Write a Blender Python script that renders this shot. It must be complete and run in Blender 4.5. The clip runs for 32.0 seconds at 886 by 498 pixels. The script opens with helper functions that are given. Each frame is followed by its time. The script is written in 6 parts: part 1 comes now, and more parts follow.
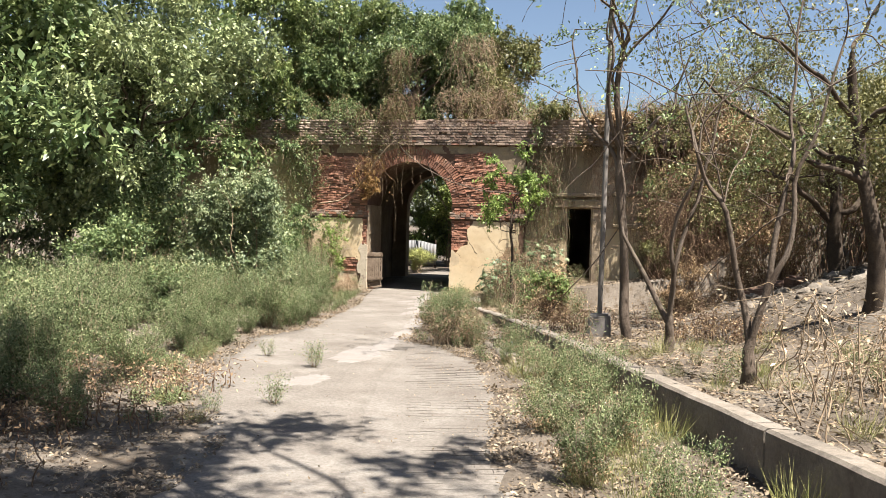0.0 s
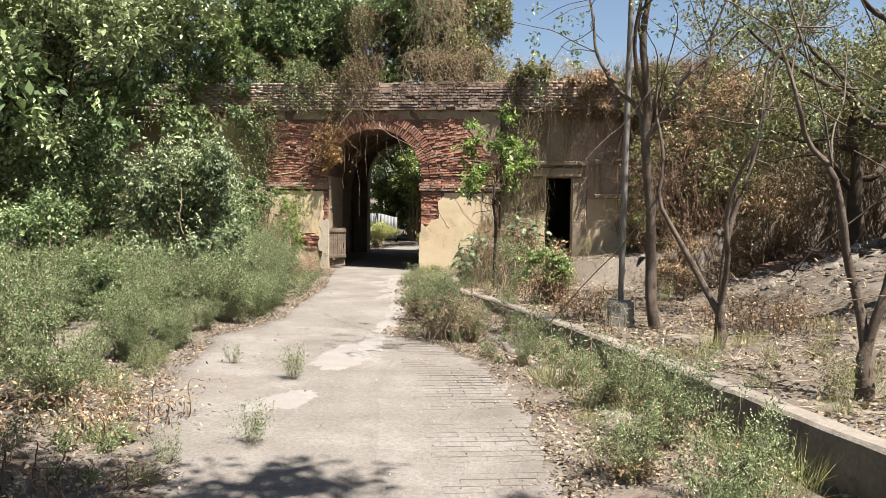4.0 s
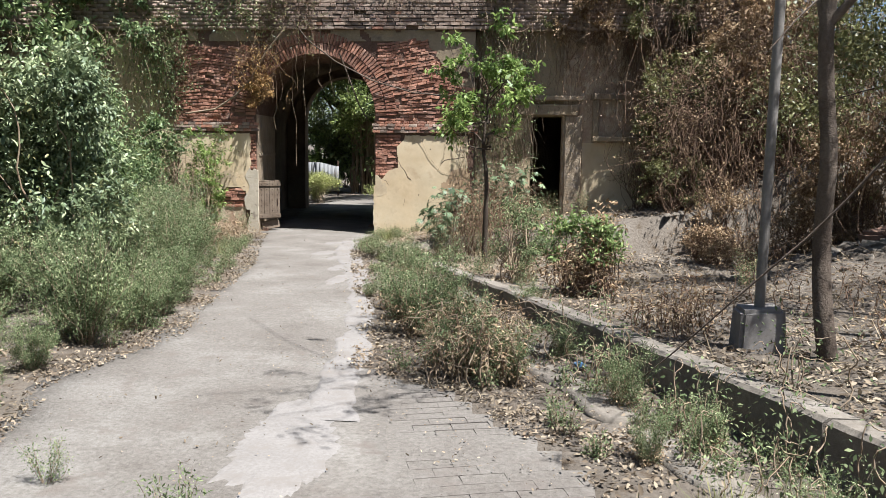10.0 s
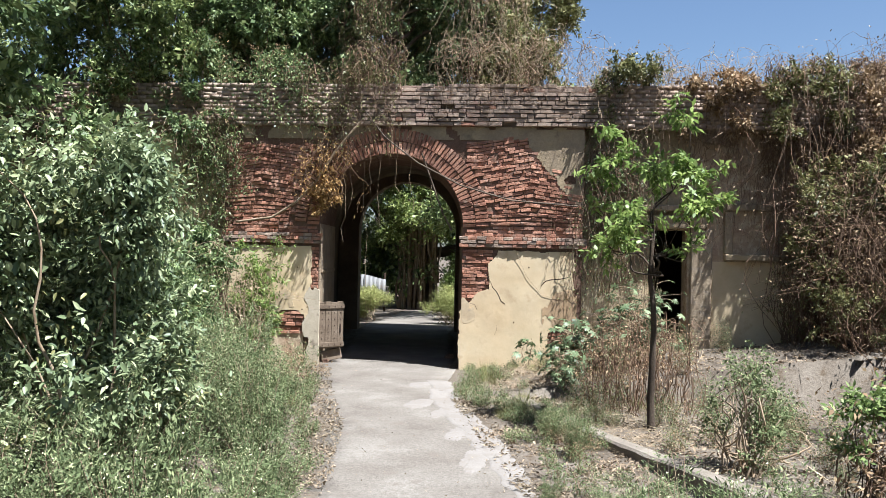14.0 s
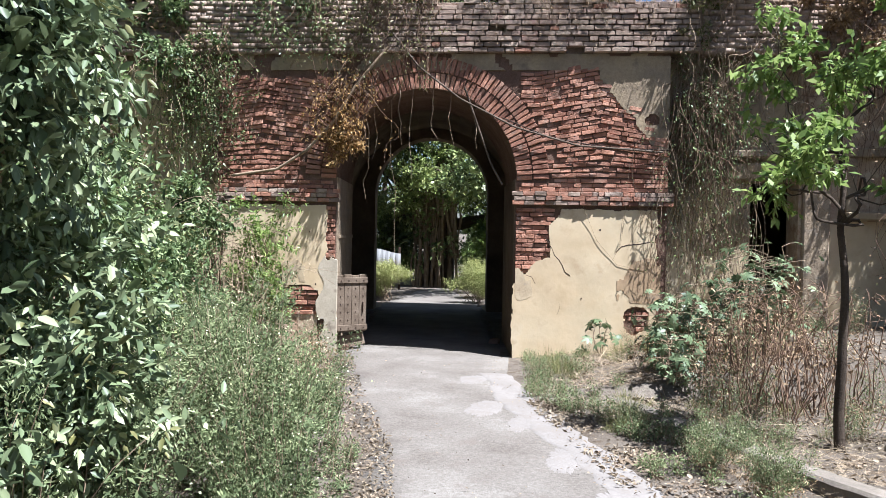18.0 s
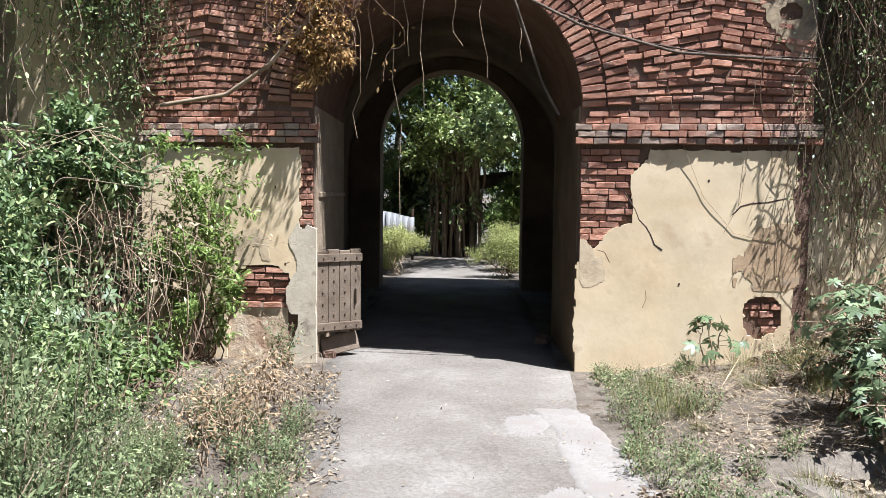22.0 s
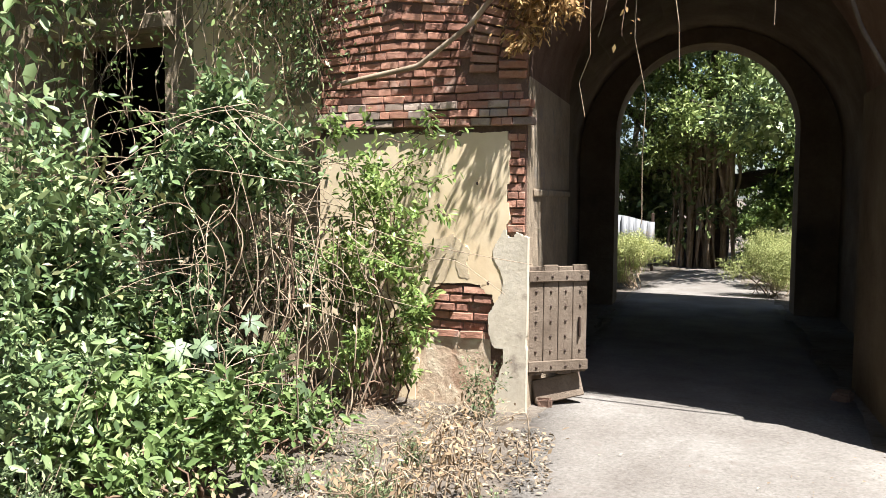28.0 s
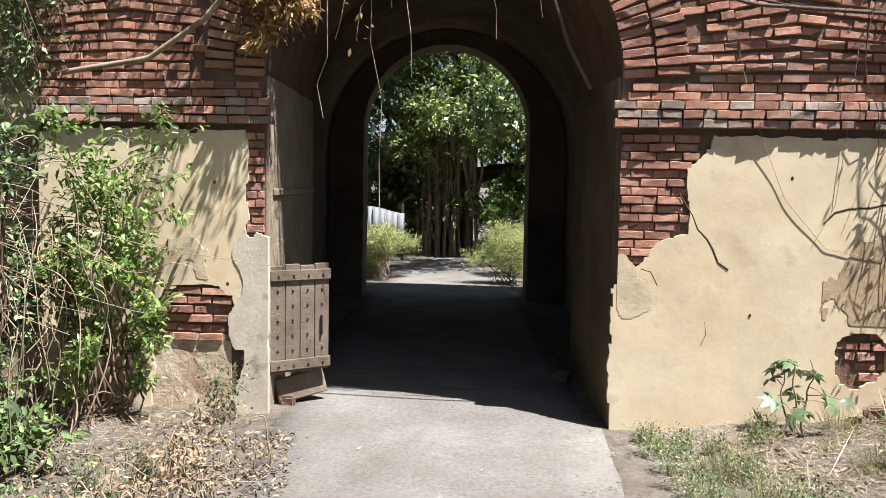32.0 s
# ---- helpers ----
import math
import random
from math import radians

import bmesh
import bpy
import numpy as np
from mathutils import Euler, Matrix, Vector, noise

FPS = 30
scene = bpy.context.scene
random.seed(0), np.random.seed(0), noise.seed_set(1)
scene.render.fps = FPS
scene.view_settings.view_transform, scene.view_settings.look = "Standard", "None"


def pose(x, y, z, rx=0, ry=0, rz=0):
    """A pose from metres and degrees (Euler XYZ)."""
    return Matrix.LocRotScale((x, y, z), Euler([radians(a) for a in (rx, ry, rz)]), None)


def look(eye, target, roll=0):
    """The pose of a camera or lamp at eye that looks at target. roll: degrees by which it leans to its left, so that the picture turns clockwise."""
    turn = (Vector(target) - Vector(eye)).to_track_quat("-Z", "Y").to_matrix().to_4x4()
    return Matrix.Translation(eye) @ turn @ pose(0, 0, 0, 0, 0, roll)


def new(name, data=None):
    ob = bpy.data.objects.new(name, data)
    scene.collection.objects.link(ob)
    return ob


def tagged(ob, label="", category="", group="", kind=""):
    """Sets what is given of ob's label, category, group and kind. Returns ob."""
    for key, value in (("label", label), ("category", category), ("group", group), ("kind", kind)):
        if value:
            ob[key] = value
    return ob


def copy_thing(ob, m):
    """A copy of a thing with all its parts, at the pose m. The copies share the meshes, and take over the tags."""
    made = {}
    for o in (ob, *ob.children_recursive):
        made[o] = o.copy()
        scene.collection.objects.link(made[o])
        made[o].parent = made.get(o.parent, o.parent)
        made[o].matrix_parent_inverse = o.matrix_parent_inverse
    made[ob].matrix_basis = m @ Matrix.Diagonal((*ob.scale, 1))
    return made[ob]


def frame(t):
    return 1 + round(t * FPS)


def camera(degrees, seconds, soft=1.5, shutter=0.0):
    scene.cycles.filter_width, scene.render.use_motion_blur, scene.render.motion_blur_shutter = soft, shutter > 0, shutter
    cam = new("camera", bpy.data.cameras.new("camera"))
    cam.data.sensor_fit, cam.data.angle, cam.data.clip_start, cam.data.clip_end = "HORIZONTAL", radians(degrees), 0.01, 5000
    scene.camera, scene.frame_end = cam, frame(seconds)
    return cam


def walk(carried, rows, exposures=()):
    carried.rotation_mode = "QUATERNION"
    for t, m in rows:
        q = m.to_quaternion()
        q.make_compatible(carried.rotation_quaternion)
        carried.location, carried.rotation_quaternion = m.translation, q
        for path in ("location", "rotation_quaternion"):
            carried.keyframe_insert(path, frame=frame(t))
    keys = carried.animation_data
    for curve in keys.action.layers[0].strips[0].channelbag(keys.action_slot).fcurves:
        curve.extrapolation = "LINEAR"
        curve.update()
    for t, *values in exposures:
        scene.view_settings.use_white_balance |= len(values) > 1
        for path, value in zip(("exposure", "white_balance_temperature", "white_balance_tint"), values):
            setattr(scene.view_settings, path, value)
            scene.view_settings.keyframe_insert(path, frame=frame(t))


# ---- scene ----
cam = camera(57.0, 32.0, soft=0.5)
PATH = [
    (0, (6.399, -23.946, 2.073), (5.966, -21.994, 2.013), 1.5),
    (0.5, (6.343, -23.926, 2.065), (5.933, -21.97, 2.002), 1.5),
    (1, (6.297, -23.867, 2.058), (5.902, -21.907, 1.985), 1.5),
    (1.5, (6.239, -23.642, 2.063), (5.852, -21.682, 1.974), 1.3),
    (2, (6.088, -23.407, 2.058), (5.706, -21.446, 1.964), 1.2),
    (2.5, (5.839, -23.117, 2.084), (5.476, -21.153, 1.98), 1.2),
    (4.5, (5.329, -21.94, 2.098), (5.027, -19.967, 1.967), 0.7),
    (5, (5.191, -21.629, 2.092), (4.838, -19.664, 1.965), 0.6),
    (5.5, (5.048, -21.328, 2.101), (4.674, -19.368, 1.969), 0.6),
    (6, (4.996, -21.019, 2.097), (4.607, -19.062, 1.954), 0.6),
    (6.5, (4.863, -20.709, 2.059), (4.479, -18.751, 1.911), 0.7),
    (7, (4.725, -20.411, 2.089), (4.429, -18.44, 1.919), 0.7),
    (7.5, (4.648, -20.08, 2.071), (4.465, -18.097, 1.888), 0.9),
    (8, (4.483, -19.658, 2.036), (4.321, -17.674, 1.84), 0.9),
    (8.5, (4.4, -19.249, 2.014), (4.253, -17.266, 1.8), 0.9),
    (9, (4.327, -18.808, 2.02), (4.182, -16.826, 1.796), 0.8),
    (9.5, (4.209, -18.39, 2.025), (4.07, -16.409, 1.787), 0.7),
    (10, (4.162, -17.886, 1.988), (4.017, -15.907, 1.736), 0.7),
    (10.5, (4.031, -17.442, 1.973), (3.878, -15.466, 1.707), 0.7),
    (11, (3.887, -17.01, 1.93), (3.709, -15.037, 1.654), 0.7),
    (11.5, (3.632, -16.63, 1.908), (3.426, -14.661, 1.62), 0.9),
    (12, (3.387, -16.31, 1.922), (3.166, -14.368, 1.5), 1.1),
    (12.5, (3.127, -15.979, 1.948), (2.886, -14.062, 1.432), 1.1),
    (13, (2.872, -15.7, 1.974), (2.648, -13.771, 1.494), 1.2),
    (13.5, (2.677, -15.285, 1.993), (2.47, -13.308, 1.764), 1.3),
    (14, (2.279, -14.881, 2.162), (2.105, -12.889, 2.167), 1.3),
    (14.5, (2.127, -14.451, 2.166), (1.941, -12.462, 2.25), 1.0),
    (16.5, (1.587, -12.939, 1.905), (1.377, -10.95, 1.946), 0.8),
    (17, (1.428, -12.626, 1.894), (1.26, -10.633, 1.884), 0.9),
    (17.5, (1.329, -12.278, 1.845), (1.161, -10.285, 1.822), 1.1),
    (18, (1.271, -11.957, 1.826), (1.105, -9.964, 1.785), 1.0),
    (18.5, (1.305, -11.595, 1.812), (1.137, -9.603, 1.757), 1.0),
    (19, (1.314, -11.082, 1.793), (1.15, -9.09, 1.716), 0.7),
    (19.5, (1.333, -10.583, 1.77), (1.165, -8.592, 1.672), 0.4),
    (20, (1.243, -10.109, 1.729), (1.078, -8.118, 1.632), 0.6),
    (20.5, (1.214, -9.646, 1.703), (1.034, -7.657, 1.598), 0.3),
    (21, (1.064, -9.135, 1.632), (0.88, -7.146, 1.539), 0.7),
    (21.5, (0.921, -8.622, 1.698), (0.739, -6.634, 1.581), 0.6),
    (22, (0.827, -8.09, 1.743), (0.622, -6.105, 1.61), 0.6),
    (22.5, (0.719, -7.633, 1.733), (0.493, -5.65, 1.594), 0.5),
    (23, (0.642, -7.241, 1.713), (0.34, -5.269, 1.575), 0.5),
    (23.5, (0.606, -6.88, 1.737), (0.232, -4.921, 1.588), 0.2),
    (24, (0.562, -6.608, 1.737), (0.172, -4.652, 1.581), 0.2),
    (24.5, (0.478, -6.421, 1.719), (0.081, -4.467, 1.568), 0.1),
    (25, (0.37, -6.183, 1.747), (-0.044, -4.232, 1.592), 0.4),
    (25.5, (0.374, -6.041, 1.732), (-0.094, -4.103, 1.581), 0.3),
    (26, (0.419, -6.063, 1.652), (-0.265, -4.188, 1.534), 0.3),
    (26.5, (0.254, -6.062, 1.645), (-0.598, -4.256, 1.534), -0.5),
    (28.5, (0.561, -6.059, 1.719), (-0.175, -4.204, 1.583), 0.7),
    (29, (0.632, -6.015, 1.724), (-0.127, -4.171, 1.58), 0.5),
    (29.5, (0.673, -5.984, 1.71), (-0.078, -4.136, 1.571), 0.4),
    (30, (0.698, -5.979, 1.724), (0.125, -4.068, 1.58), 0.8),
    (30.5, (0.635, -5.996, 1.741), (0.342, -4.023, 1.593), 1.3),
    (31, (0.63, -6.005, 1.787), (0.521, -4.015, 1.628), 1.6),
    (31.5, (0.642, -6.028, 1.796), (0.518, -4.038, 1.639), 1.3),
    (32, (0.618, -6.091, 1.802), (0.431, -4.106, 1.648), 1.0),
]
walk(cam, [(t, look(eye, target, roll)) for t, eye, target, roll in PATH], [(0.0, 1.84, 6560, 12), (5.0, 1.7, 6300, 12), (8.0, 1.58, 5950, 11), (11.0, 1.46, 5820, 10), (13.0, 1.42, 6100, 9), (14.2, 1.76, 5700, 10), (17.0, 1.77, 5520, 13), (22.0, 1.76, 5600, 12), (26.0, 1.98, 5950, 11), (29.0, 2.05, 5950, 11), (30.0, 1.93, 5900, 11), (32.0, 1.76, 5800, 11)])

# ---- light ----
SUN = Vector((0.37, -0.215, 0.90)).normalized()
world = bpy.data.worlds.new("sky")
scene.world = world
world.use_nodes = True
wn = world.node_tree
bg = wn.nodes["Background"]
sky = wn.nodes.new("ShaderNodeTexSky")
sky.sky_type, sky.sun_disc = "NISHITA", False
sky.sun_elevation = math.asin(SUN.z)
sky.sun_rotation = math.atan2(SUN.x, SUN.y)
sky.dust_density, sky.air_density, sky.ozone_density = 1.2, 1.0, 1.0
wn.links.new(sky.outputs[0], bg.inputs[0])
bg.inputs[1].default_value = 0.041
sun_lamp = bpy.data.lights.new("sun", "SUN")
sun_lamp.energy, sun_lamp.angle, sun_lamp.color = 5.0, radians(0.53), (1.0, 0.97, 0.92)
new("sun", sun_lamp).matrix_world = look(SUN * 60, (0, 0, 0))

rng = np.random.default_rng(7)


# ---- materials ----
WEATHERED = 0.75  # dust and age on every masonry, soil and bark tone
LEAFY = 0.95  # reflectance of living and dry leaves against fresh pigment
DRYNESS = (1.04, 1.0, 0.95)  # the cast of a dry season on every leaf


def nodes(name, rough=0.85):
    m = bpy.data.materials.new(name)
    m.use_nodes = True
    nt = m.node_tree
    p = nt.nodes["Principled BSDF"]
    p.inputs["Roughness"].default_value = rough
    p.inputs["Specular IOR Level"].default_value = 0.15
    return m, nt, p


def node(nt, kind, **kw):
    n = nt.nodes.new(kind)
    for k, v in kw.items():
        n.inputs[k.replace("_", " ")].default_value = v
    return n


def ramp(nt, fac, stops):
    r = nt.nodes.new("ShaderNodeValToRGB")
    e = r.color_ramp.elements
    while len(e) < len(stops):
        e.new(0.5)
    for el, (pos, col) in zip(e, stops):
        el.position, el.color = pos, (*col, 1)
    nt.links.new(fac, r.inputs[0])
    return r.outputs[0]


def mixc(nt, fac, a, b, mode="MIX"):
    n = nt.nodes.new("ShaderNodeMix")
    n.data_type, n.blend_type = "RGBA", mode
    for sock, v in ((n.inputs[0], fac), (n.inputs[6], a), (n.inputs[7], b)):
        if isinstance(v, (int, float)):
            sock.default_value = v
        elif isinstance(v, tuple):
            sock.default_value = (*v, 1)
        else:
            nt.links.new(v, sock)
    return n.outputs[2]


def rough_mat(name, stops, big=1.5, small=22.0, bump=0.4, rough=0.88, grit=0.35, object_random=0.0, stain=None, dist=0.02):
    """Two scales of noise for colour, fine grit and relief; stain: colour, scale and threshold of blotches."""
    m, nt, p = nodes(name, rough)
    stops = [(pos, tuple(WEATHERED * c for c in col)) for pos, col in stops]
    co = nt.nodes.new("ShaderNodeNewGeometry").outputs["Position"]
    n1 = node(nt, "ShaderNodeTexNoise", Scale=big, Detail=8.0, Roughness=0.62)
    n2 = node(nt, "ShaderNodeTexNoise", Scale=small, Detail=6.0, Roughness=0.7)
    for n in (n1, n2):
        nt.links.new(co, n.inputs["Vector"])
    col = ramp(nt, n1.outputs[0], stops)
    col = mixc(nt, grit, col, ramp(nt, n2.outputs[0], [(0.3, (0.35, 0.33, 0.3)), (0.7, (1.0, 1.0, 1.0))]), "MULTIPLY")
    if object_random:
        info = nt.nodes.new("ShaderNodeObjectInfo")
        col = mixc(nt, object_random, col, ramp(nt, info.outputs["Random"], [(0.0, (0.42, 0.36, 0.36)), (0.4, (0.85, 0.8, 0.8)), (0.75, (1.05, 1, 0.95)), (1.0, (1.3, 1.25, 1.2))]), "MULTIPLY")
    if stain:
        c, sc, th = stain
        c = tuple(WEATHERED * v for v in c)
        n3 = node(nt, "ShaderNodeTexNoise", Scale=sc, Detail=5.0, Roughness=0.65)
        nt.links.new(co, n3.inputs["Vector"])
        f = ramp(nt, n3.outputs[0], [(th, (0, 0, 0)), (min(th + 0.12, 1), (1, 1, 1))])
        col = mixc(nt, f, col, c)
    nt.links.new(col, p.inputs["Base Color"])
    b = node(nt, "ShaderNodeBump", Strength=bump, Distance=dist)
    h = nt.nodes.new("ShaderNodeMath")
    h.operation = "ADD"
    nt.links.new(n1.outputs[0], h.inputs[0])
    nt.links.new(n2.outputs[0], h.inputs[1])
    nt.links.new(h.outputs[0], b.inputs["Height"])
    nt.links.new(b.outputs[0], p.inputs["Normal"])
    return m


def leaf_mat(name, dark, mid, light, glow=0.2, rough=0.45, shine=0.3):
    """Leaves: each island its own tone, with light through the blade."""
    m, nt, p = nodes(name, rough)
    p.inputs["Specular IOR Level"].default_value = shine
    geo = nt.nodes.new("ShaderNodeNewGeometry")
    dark, mid, light = (tuple(LEAFY * v * w for v, w in zip(c, DRYNESS)) for c in (dark, mid, light))
    dark, light = tuple(0.7 * d + 0.3 * c for d, c in zip(dark, mid)), tuple(0.75 * d + 0.25 * c for d, c in zip(light, mid))
    col = ramp(nt, geo.outputs["Random Per Island"], [(0.0, dark), (0.5, mid), (0.9, light), (1.0, tuple(min(1, c * 1.25) for c in light))])
    n = node(nt, "ShaderNodeTexNoise", Scale=0.9, Detail=3.0)
    nt.links.new(geo.outputs["Position"], n.inputs["Vector"])
    col = mixc(nt, 0.55, col, ramp(nt, n.outputs[0], [(0.3, (0.55, 0.6, 0.5)), (0.7, (1.2, 1.15, 1.0))]), "MULTIPLY")
    nt.links.new(col, p.inputs["Base Color"])
    t = nt.nodes.new("ShaderNodeBsdfTranslucent")
    nt.links.new(col, t.inputs[0])
    mx = nt.nodes.new("ShaderNodeMixShader")
    mx.inputs[0].default_value = glow
    out = nt.nodes["Material Output"]
    nt.links.new(p.outputs[0], mx.inputs[1])
    nt.links.new(t.outputs[0], mx.inputs[2])
    nt.links.new(mx.outputs[0], out.inputs[0])
    return m


M = {}
M["soil"] = rough_mat("dry_soil_with_litter", [(0.25, (0.1, 0.079, 0.058)), (0.5, (0.19, 0.156, 0.12)), (0.75, (0.29, 0.25, 0.203))], 0.8, 26, 0.7, 0.95, 0.6, stain=((0.1, 0.072, 0.046), 7.0, 0.54), dist=0.03)
M["concrete"] = rough_mat("worn_path_concrete", [(0.28, (0.178, 0.151, 0.125)), (0.45, (0.24, 0.211, 0.178)), (0.54, (0.26, 0.231, 0.196)), (0.6, (0.29, 0.261, 0.223)), (0.75, (0.333, 0.302, 0.26))], 1.1, 34, 0.8, 0.92, 0.65, stain=((0.185, 0.155, 0.128), 4.2, 0.57), dist=0.014)
M["screed"] = rough_mat("pale_cement_patch", [(0.3, (0.262, 0.235, 0.206)), (0.7, (0.325, 0.294, 0.26))], 2.0, 45, 0.3, 0.9, 0.4, stain=((0.235, 0.206, 0.176), 5.0, 0.5), dist=0.008)
M["kerb"] = rough_mat("weathered_kerb_concrete", [(0.3, (0.17, 0.145, 0.12)), (0.55, (0.28, 0.24, 0.19)), (0.75, (0.37, 0.325, 0.27))], 1.8, 30, 0.5, 0.93, 0.45, stain=((0.13, 0.11, 0.09), 3.0, 0.6))
M["paver"] = rough_mat("dusty_brick_paver", [(0.3, (0.19, 0.162, 0.138)), (0.6, (0.245, 0.214, 0.187)), (0.8, (0.29, 0.26, 0.228))], 1.2, 35, 0.4, 0.92, 0.4, 0.18)
M["brick"] = rough_mat("old_red_brick", [(0.25, (0.3, 0.135, 0.088)), (0.5, (0.52, 0.27, 0.18)), (0.75, (0.72, 0.47, 0.34))], 2.2, 38, 0.6, 0.9, 0.4, 0.7, stain=((0.4, 0.27, 0.2), 6.0, 0.56))
M["pale_brick"] = rough_mat("bleached_coping_brick", [(0.25, (0.28, 0.205, 0.155)), (0.5, (0.45, 0.345, 0.265)), (0.75, (0.62, 0.51, 0.41))], 2.0, 38, 0.6, 0.92, 0.4, 0.5, stain=((0.3, 0.19, 0.145), 4.0, 0.57))
M["mortar"] = rough_mat("lime_mortar_core", [(0.3, (0.17, 0.1, 0.07)), (0.6, (0.27, 0.17, 0.12)), (0.8, (0.38, 0.27, 0.2))], 3.0, 45, 0.8, 0.95, 0.5)
M["plaster"] = rough_mat("ochre_lime_plaster", [(0.25, (0.62, 0.45, 0.26)), (0.42, (0.78, 0.6, 0.37)), (0.58, (0.82, 0.655, 0.42)), (0.75, (0.87, 0.74, 0.52))], 1.3, 6, 0.22, 0.9, 0.16, stain=((0.66, 0.49, 0.3), 2.6, 0.55), dist=0.012)
M["brick_dust"] = rough_mat("eroded_brick_and_render", [(0.3, (0.4, 0.24, 0.15)), (0.48, (0.58, 0.42, 0.28)), (0.75, (0.72, 0.58, 0.4))], 3.5, 12, 0.6, 0.94, 0.3, stain=((0.68, 0.55, 0.38), 6.0, 0.5), dist=0.03)
M["grey_plaster"] = rough_mat("grey_cement_render", [(0.3, (0.55, 0.47, 0.345)), (0.6, (0.7, 0.6, 0.45)), (0.8, (0.76, 0.67, 0.52))], 2.4, 30, 0.3, 0.92, 0.3, stain=((0.3, 0.24, 0.18), 4.0, 0.6), dist=0.012)
M["stained_wall"] = rough_mat("stained_wall_plaster", [(0.25, (0.2, 0.15, 0.105)), (0.45, (0.37, 0.285, 0.19)), (0.6, (0.5, 0.385, 0.24)), (0.8, (0.6, 0.47, 0.3))], 0.9, 20, 0.5, 0.93, 0.35, stain=((0.17, 0.13, 0.1), 1.6, 0.57))
# Plaster darkened in its own colour for the shade inside the gatehouse.
M["interior_shade"] = rough_mat("shade_toned_plaster", [(0.3, (0.11, 0.076, 0.05)), (0.6, (0.25, 0.185, 0.122)), (0.8, (0.38, 0.29, 0.2))], 1.0, 18, 0.7, 0.95, 0.3)
M["wood"] = rough_mat("weathered_grey_door_wood", [(0.3, (0.15, 0.108, 0.074)), (0.6, (0.25, 0.19, 0.135)), (0.8, (0.35, 0.28, 0.21))], 4.0, 60, 0.5, 0.85, 0.45)
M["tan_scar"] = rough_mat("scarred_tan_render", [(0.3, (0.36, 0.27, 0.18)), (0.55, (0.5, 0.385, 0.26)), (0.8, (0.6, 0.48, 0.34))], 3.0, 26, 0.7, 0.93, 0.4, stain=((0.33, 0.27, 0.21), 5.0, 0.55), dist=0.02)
M["plaster_scar"] = rough_mat("rubbed_plaster", [(0.3, (0.58, 0.44, 0.28)), (0.6, (0.72, 0.57, 0.37)), (0.8, (0.8, 0.66, 0.46))], 3.0, 14, 0.4, 0.93, 0.2, stain=((0.5, 0.41, 0.3), 5.0, 0.58), dist=0.012)
M["ochre_scar"] = rough_mat("bare_ochre_undercoat", [(0.3, (0.46, 0.31, 0.18)), (0.6, (0.6, 0.43, 0.26)), (0.8, (0.7, 0.53, 0.34))], 3.0, 16, 0.4, 0.93, 0.2, stain=((0.42, 0.33, 0.23), 4.0, 0.58), dist=0.012)
# Path concrete again, its stops lowered to carry the passage's shade.
M["shaded_concrete"] = rough_mat("shade_toned_floor_concrete", [(0.3, (0.15, 0.13, 0.11)), (0.55, (0.24, 0.213, 0.185)), (0.8, (0.33, 0.3, 0.262))], 1.3, 30, 0.5, 0.93, 0.4)
M["iron"] = rough_mat("rusty_iron", [(0.3, (0.05, 0.035, 0.03)), (0.7, (0.12, 0.075, 0.05))], 8.0, 60, 0.4, 0.7, 0.3)
M["bark"] = rough_mat("grey_brown_bark", [(0.3, (0.1, 0.072, 0.052)), (0.55, (0.185, 0.143, 0.107)), (0.8, (0.3, 0.245, 0.19))], 3.5, 40, 0.8, 0.93, 0.5)
M["dark_bark"] = rough_mat("dark_bark", [(0.3, (0.06, 0.045, 0.033)), (0.6, (0.12, 0.09, 0.065)), (0.8, (0.19, 0.15, 0.11))], 3.5, 40, 0.8, 0.93, 0.5)
M["pole"] = rough_mat("galvanised_pole_paint", [(0.3, (0.2, 0.178, 0.152)), (0.7, (0.31, 0.28, 0.245))], 3.0, 40, 0.2, 0.6, 0.3)
M["twig"] = rough_mat("dry_twig", [(0.3, (0.26, 0.18, 0.11)), (0.55, (0.4, 0.3, 0.2)), (0.8, (0.54, 0.43, 0.31))], 5.0, 50, 0.2, 0.95, 0.3)
M["brown_twig"] = rough_mat("brown_vine_stem", [(0.3, (0.14, 0.085, 0.055)), (0.55, (0.24, 0.155, 0.1)), (0.8, (0.36, 0.25, 0.17))], 3.0, 50, 0.2, 0.95, 0.3)
M["sheet"] = rough_mat("pale_corrugated_sheet", [(0.3, (0.2, 0.2, 0.195)), (0.7, (0.3, 0.295, 0.285))], 1.5, 20, 0.1, 0.6, 0.35, stain=((0.2, 0.16, 0.12), 2.5, 0.58))
M["leaf"] = leaf_mat("shrub_leaf", (0.028, 0.055, 0.022), (0.132, 0.193, 0.082), (0.33, 0.395, 0.2))
M["dark_leaf"] = leaf_mat("dark_tree_leaf", (0.025, 0.045, 0.015), (0.15, 0.205, 0.075), (0.38, 0.44, 0.2))
M["pale_leaf"] = leaf_mat("grey_green_leaf", (0.045, 0.075, 0.036), (0.175, 0.225, 0.125), (0.39, 0.44, 0.27))
M["bloom"] = leaf_mat("pale_weed_bloom", (0.4, 0.42, 0.26), (0.56, 0.57, 0.4), (0.72, 0.72, 0.56), 0.2, 0.8, 0.1)
M["silver_leaf"] = leaf_mat("pale_hanging_tree_leaf", (0.05, 0.075, 0.034), (0.195, 0.245, 0.12), (0.43, 0.48, 0.27))
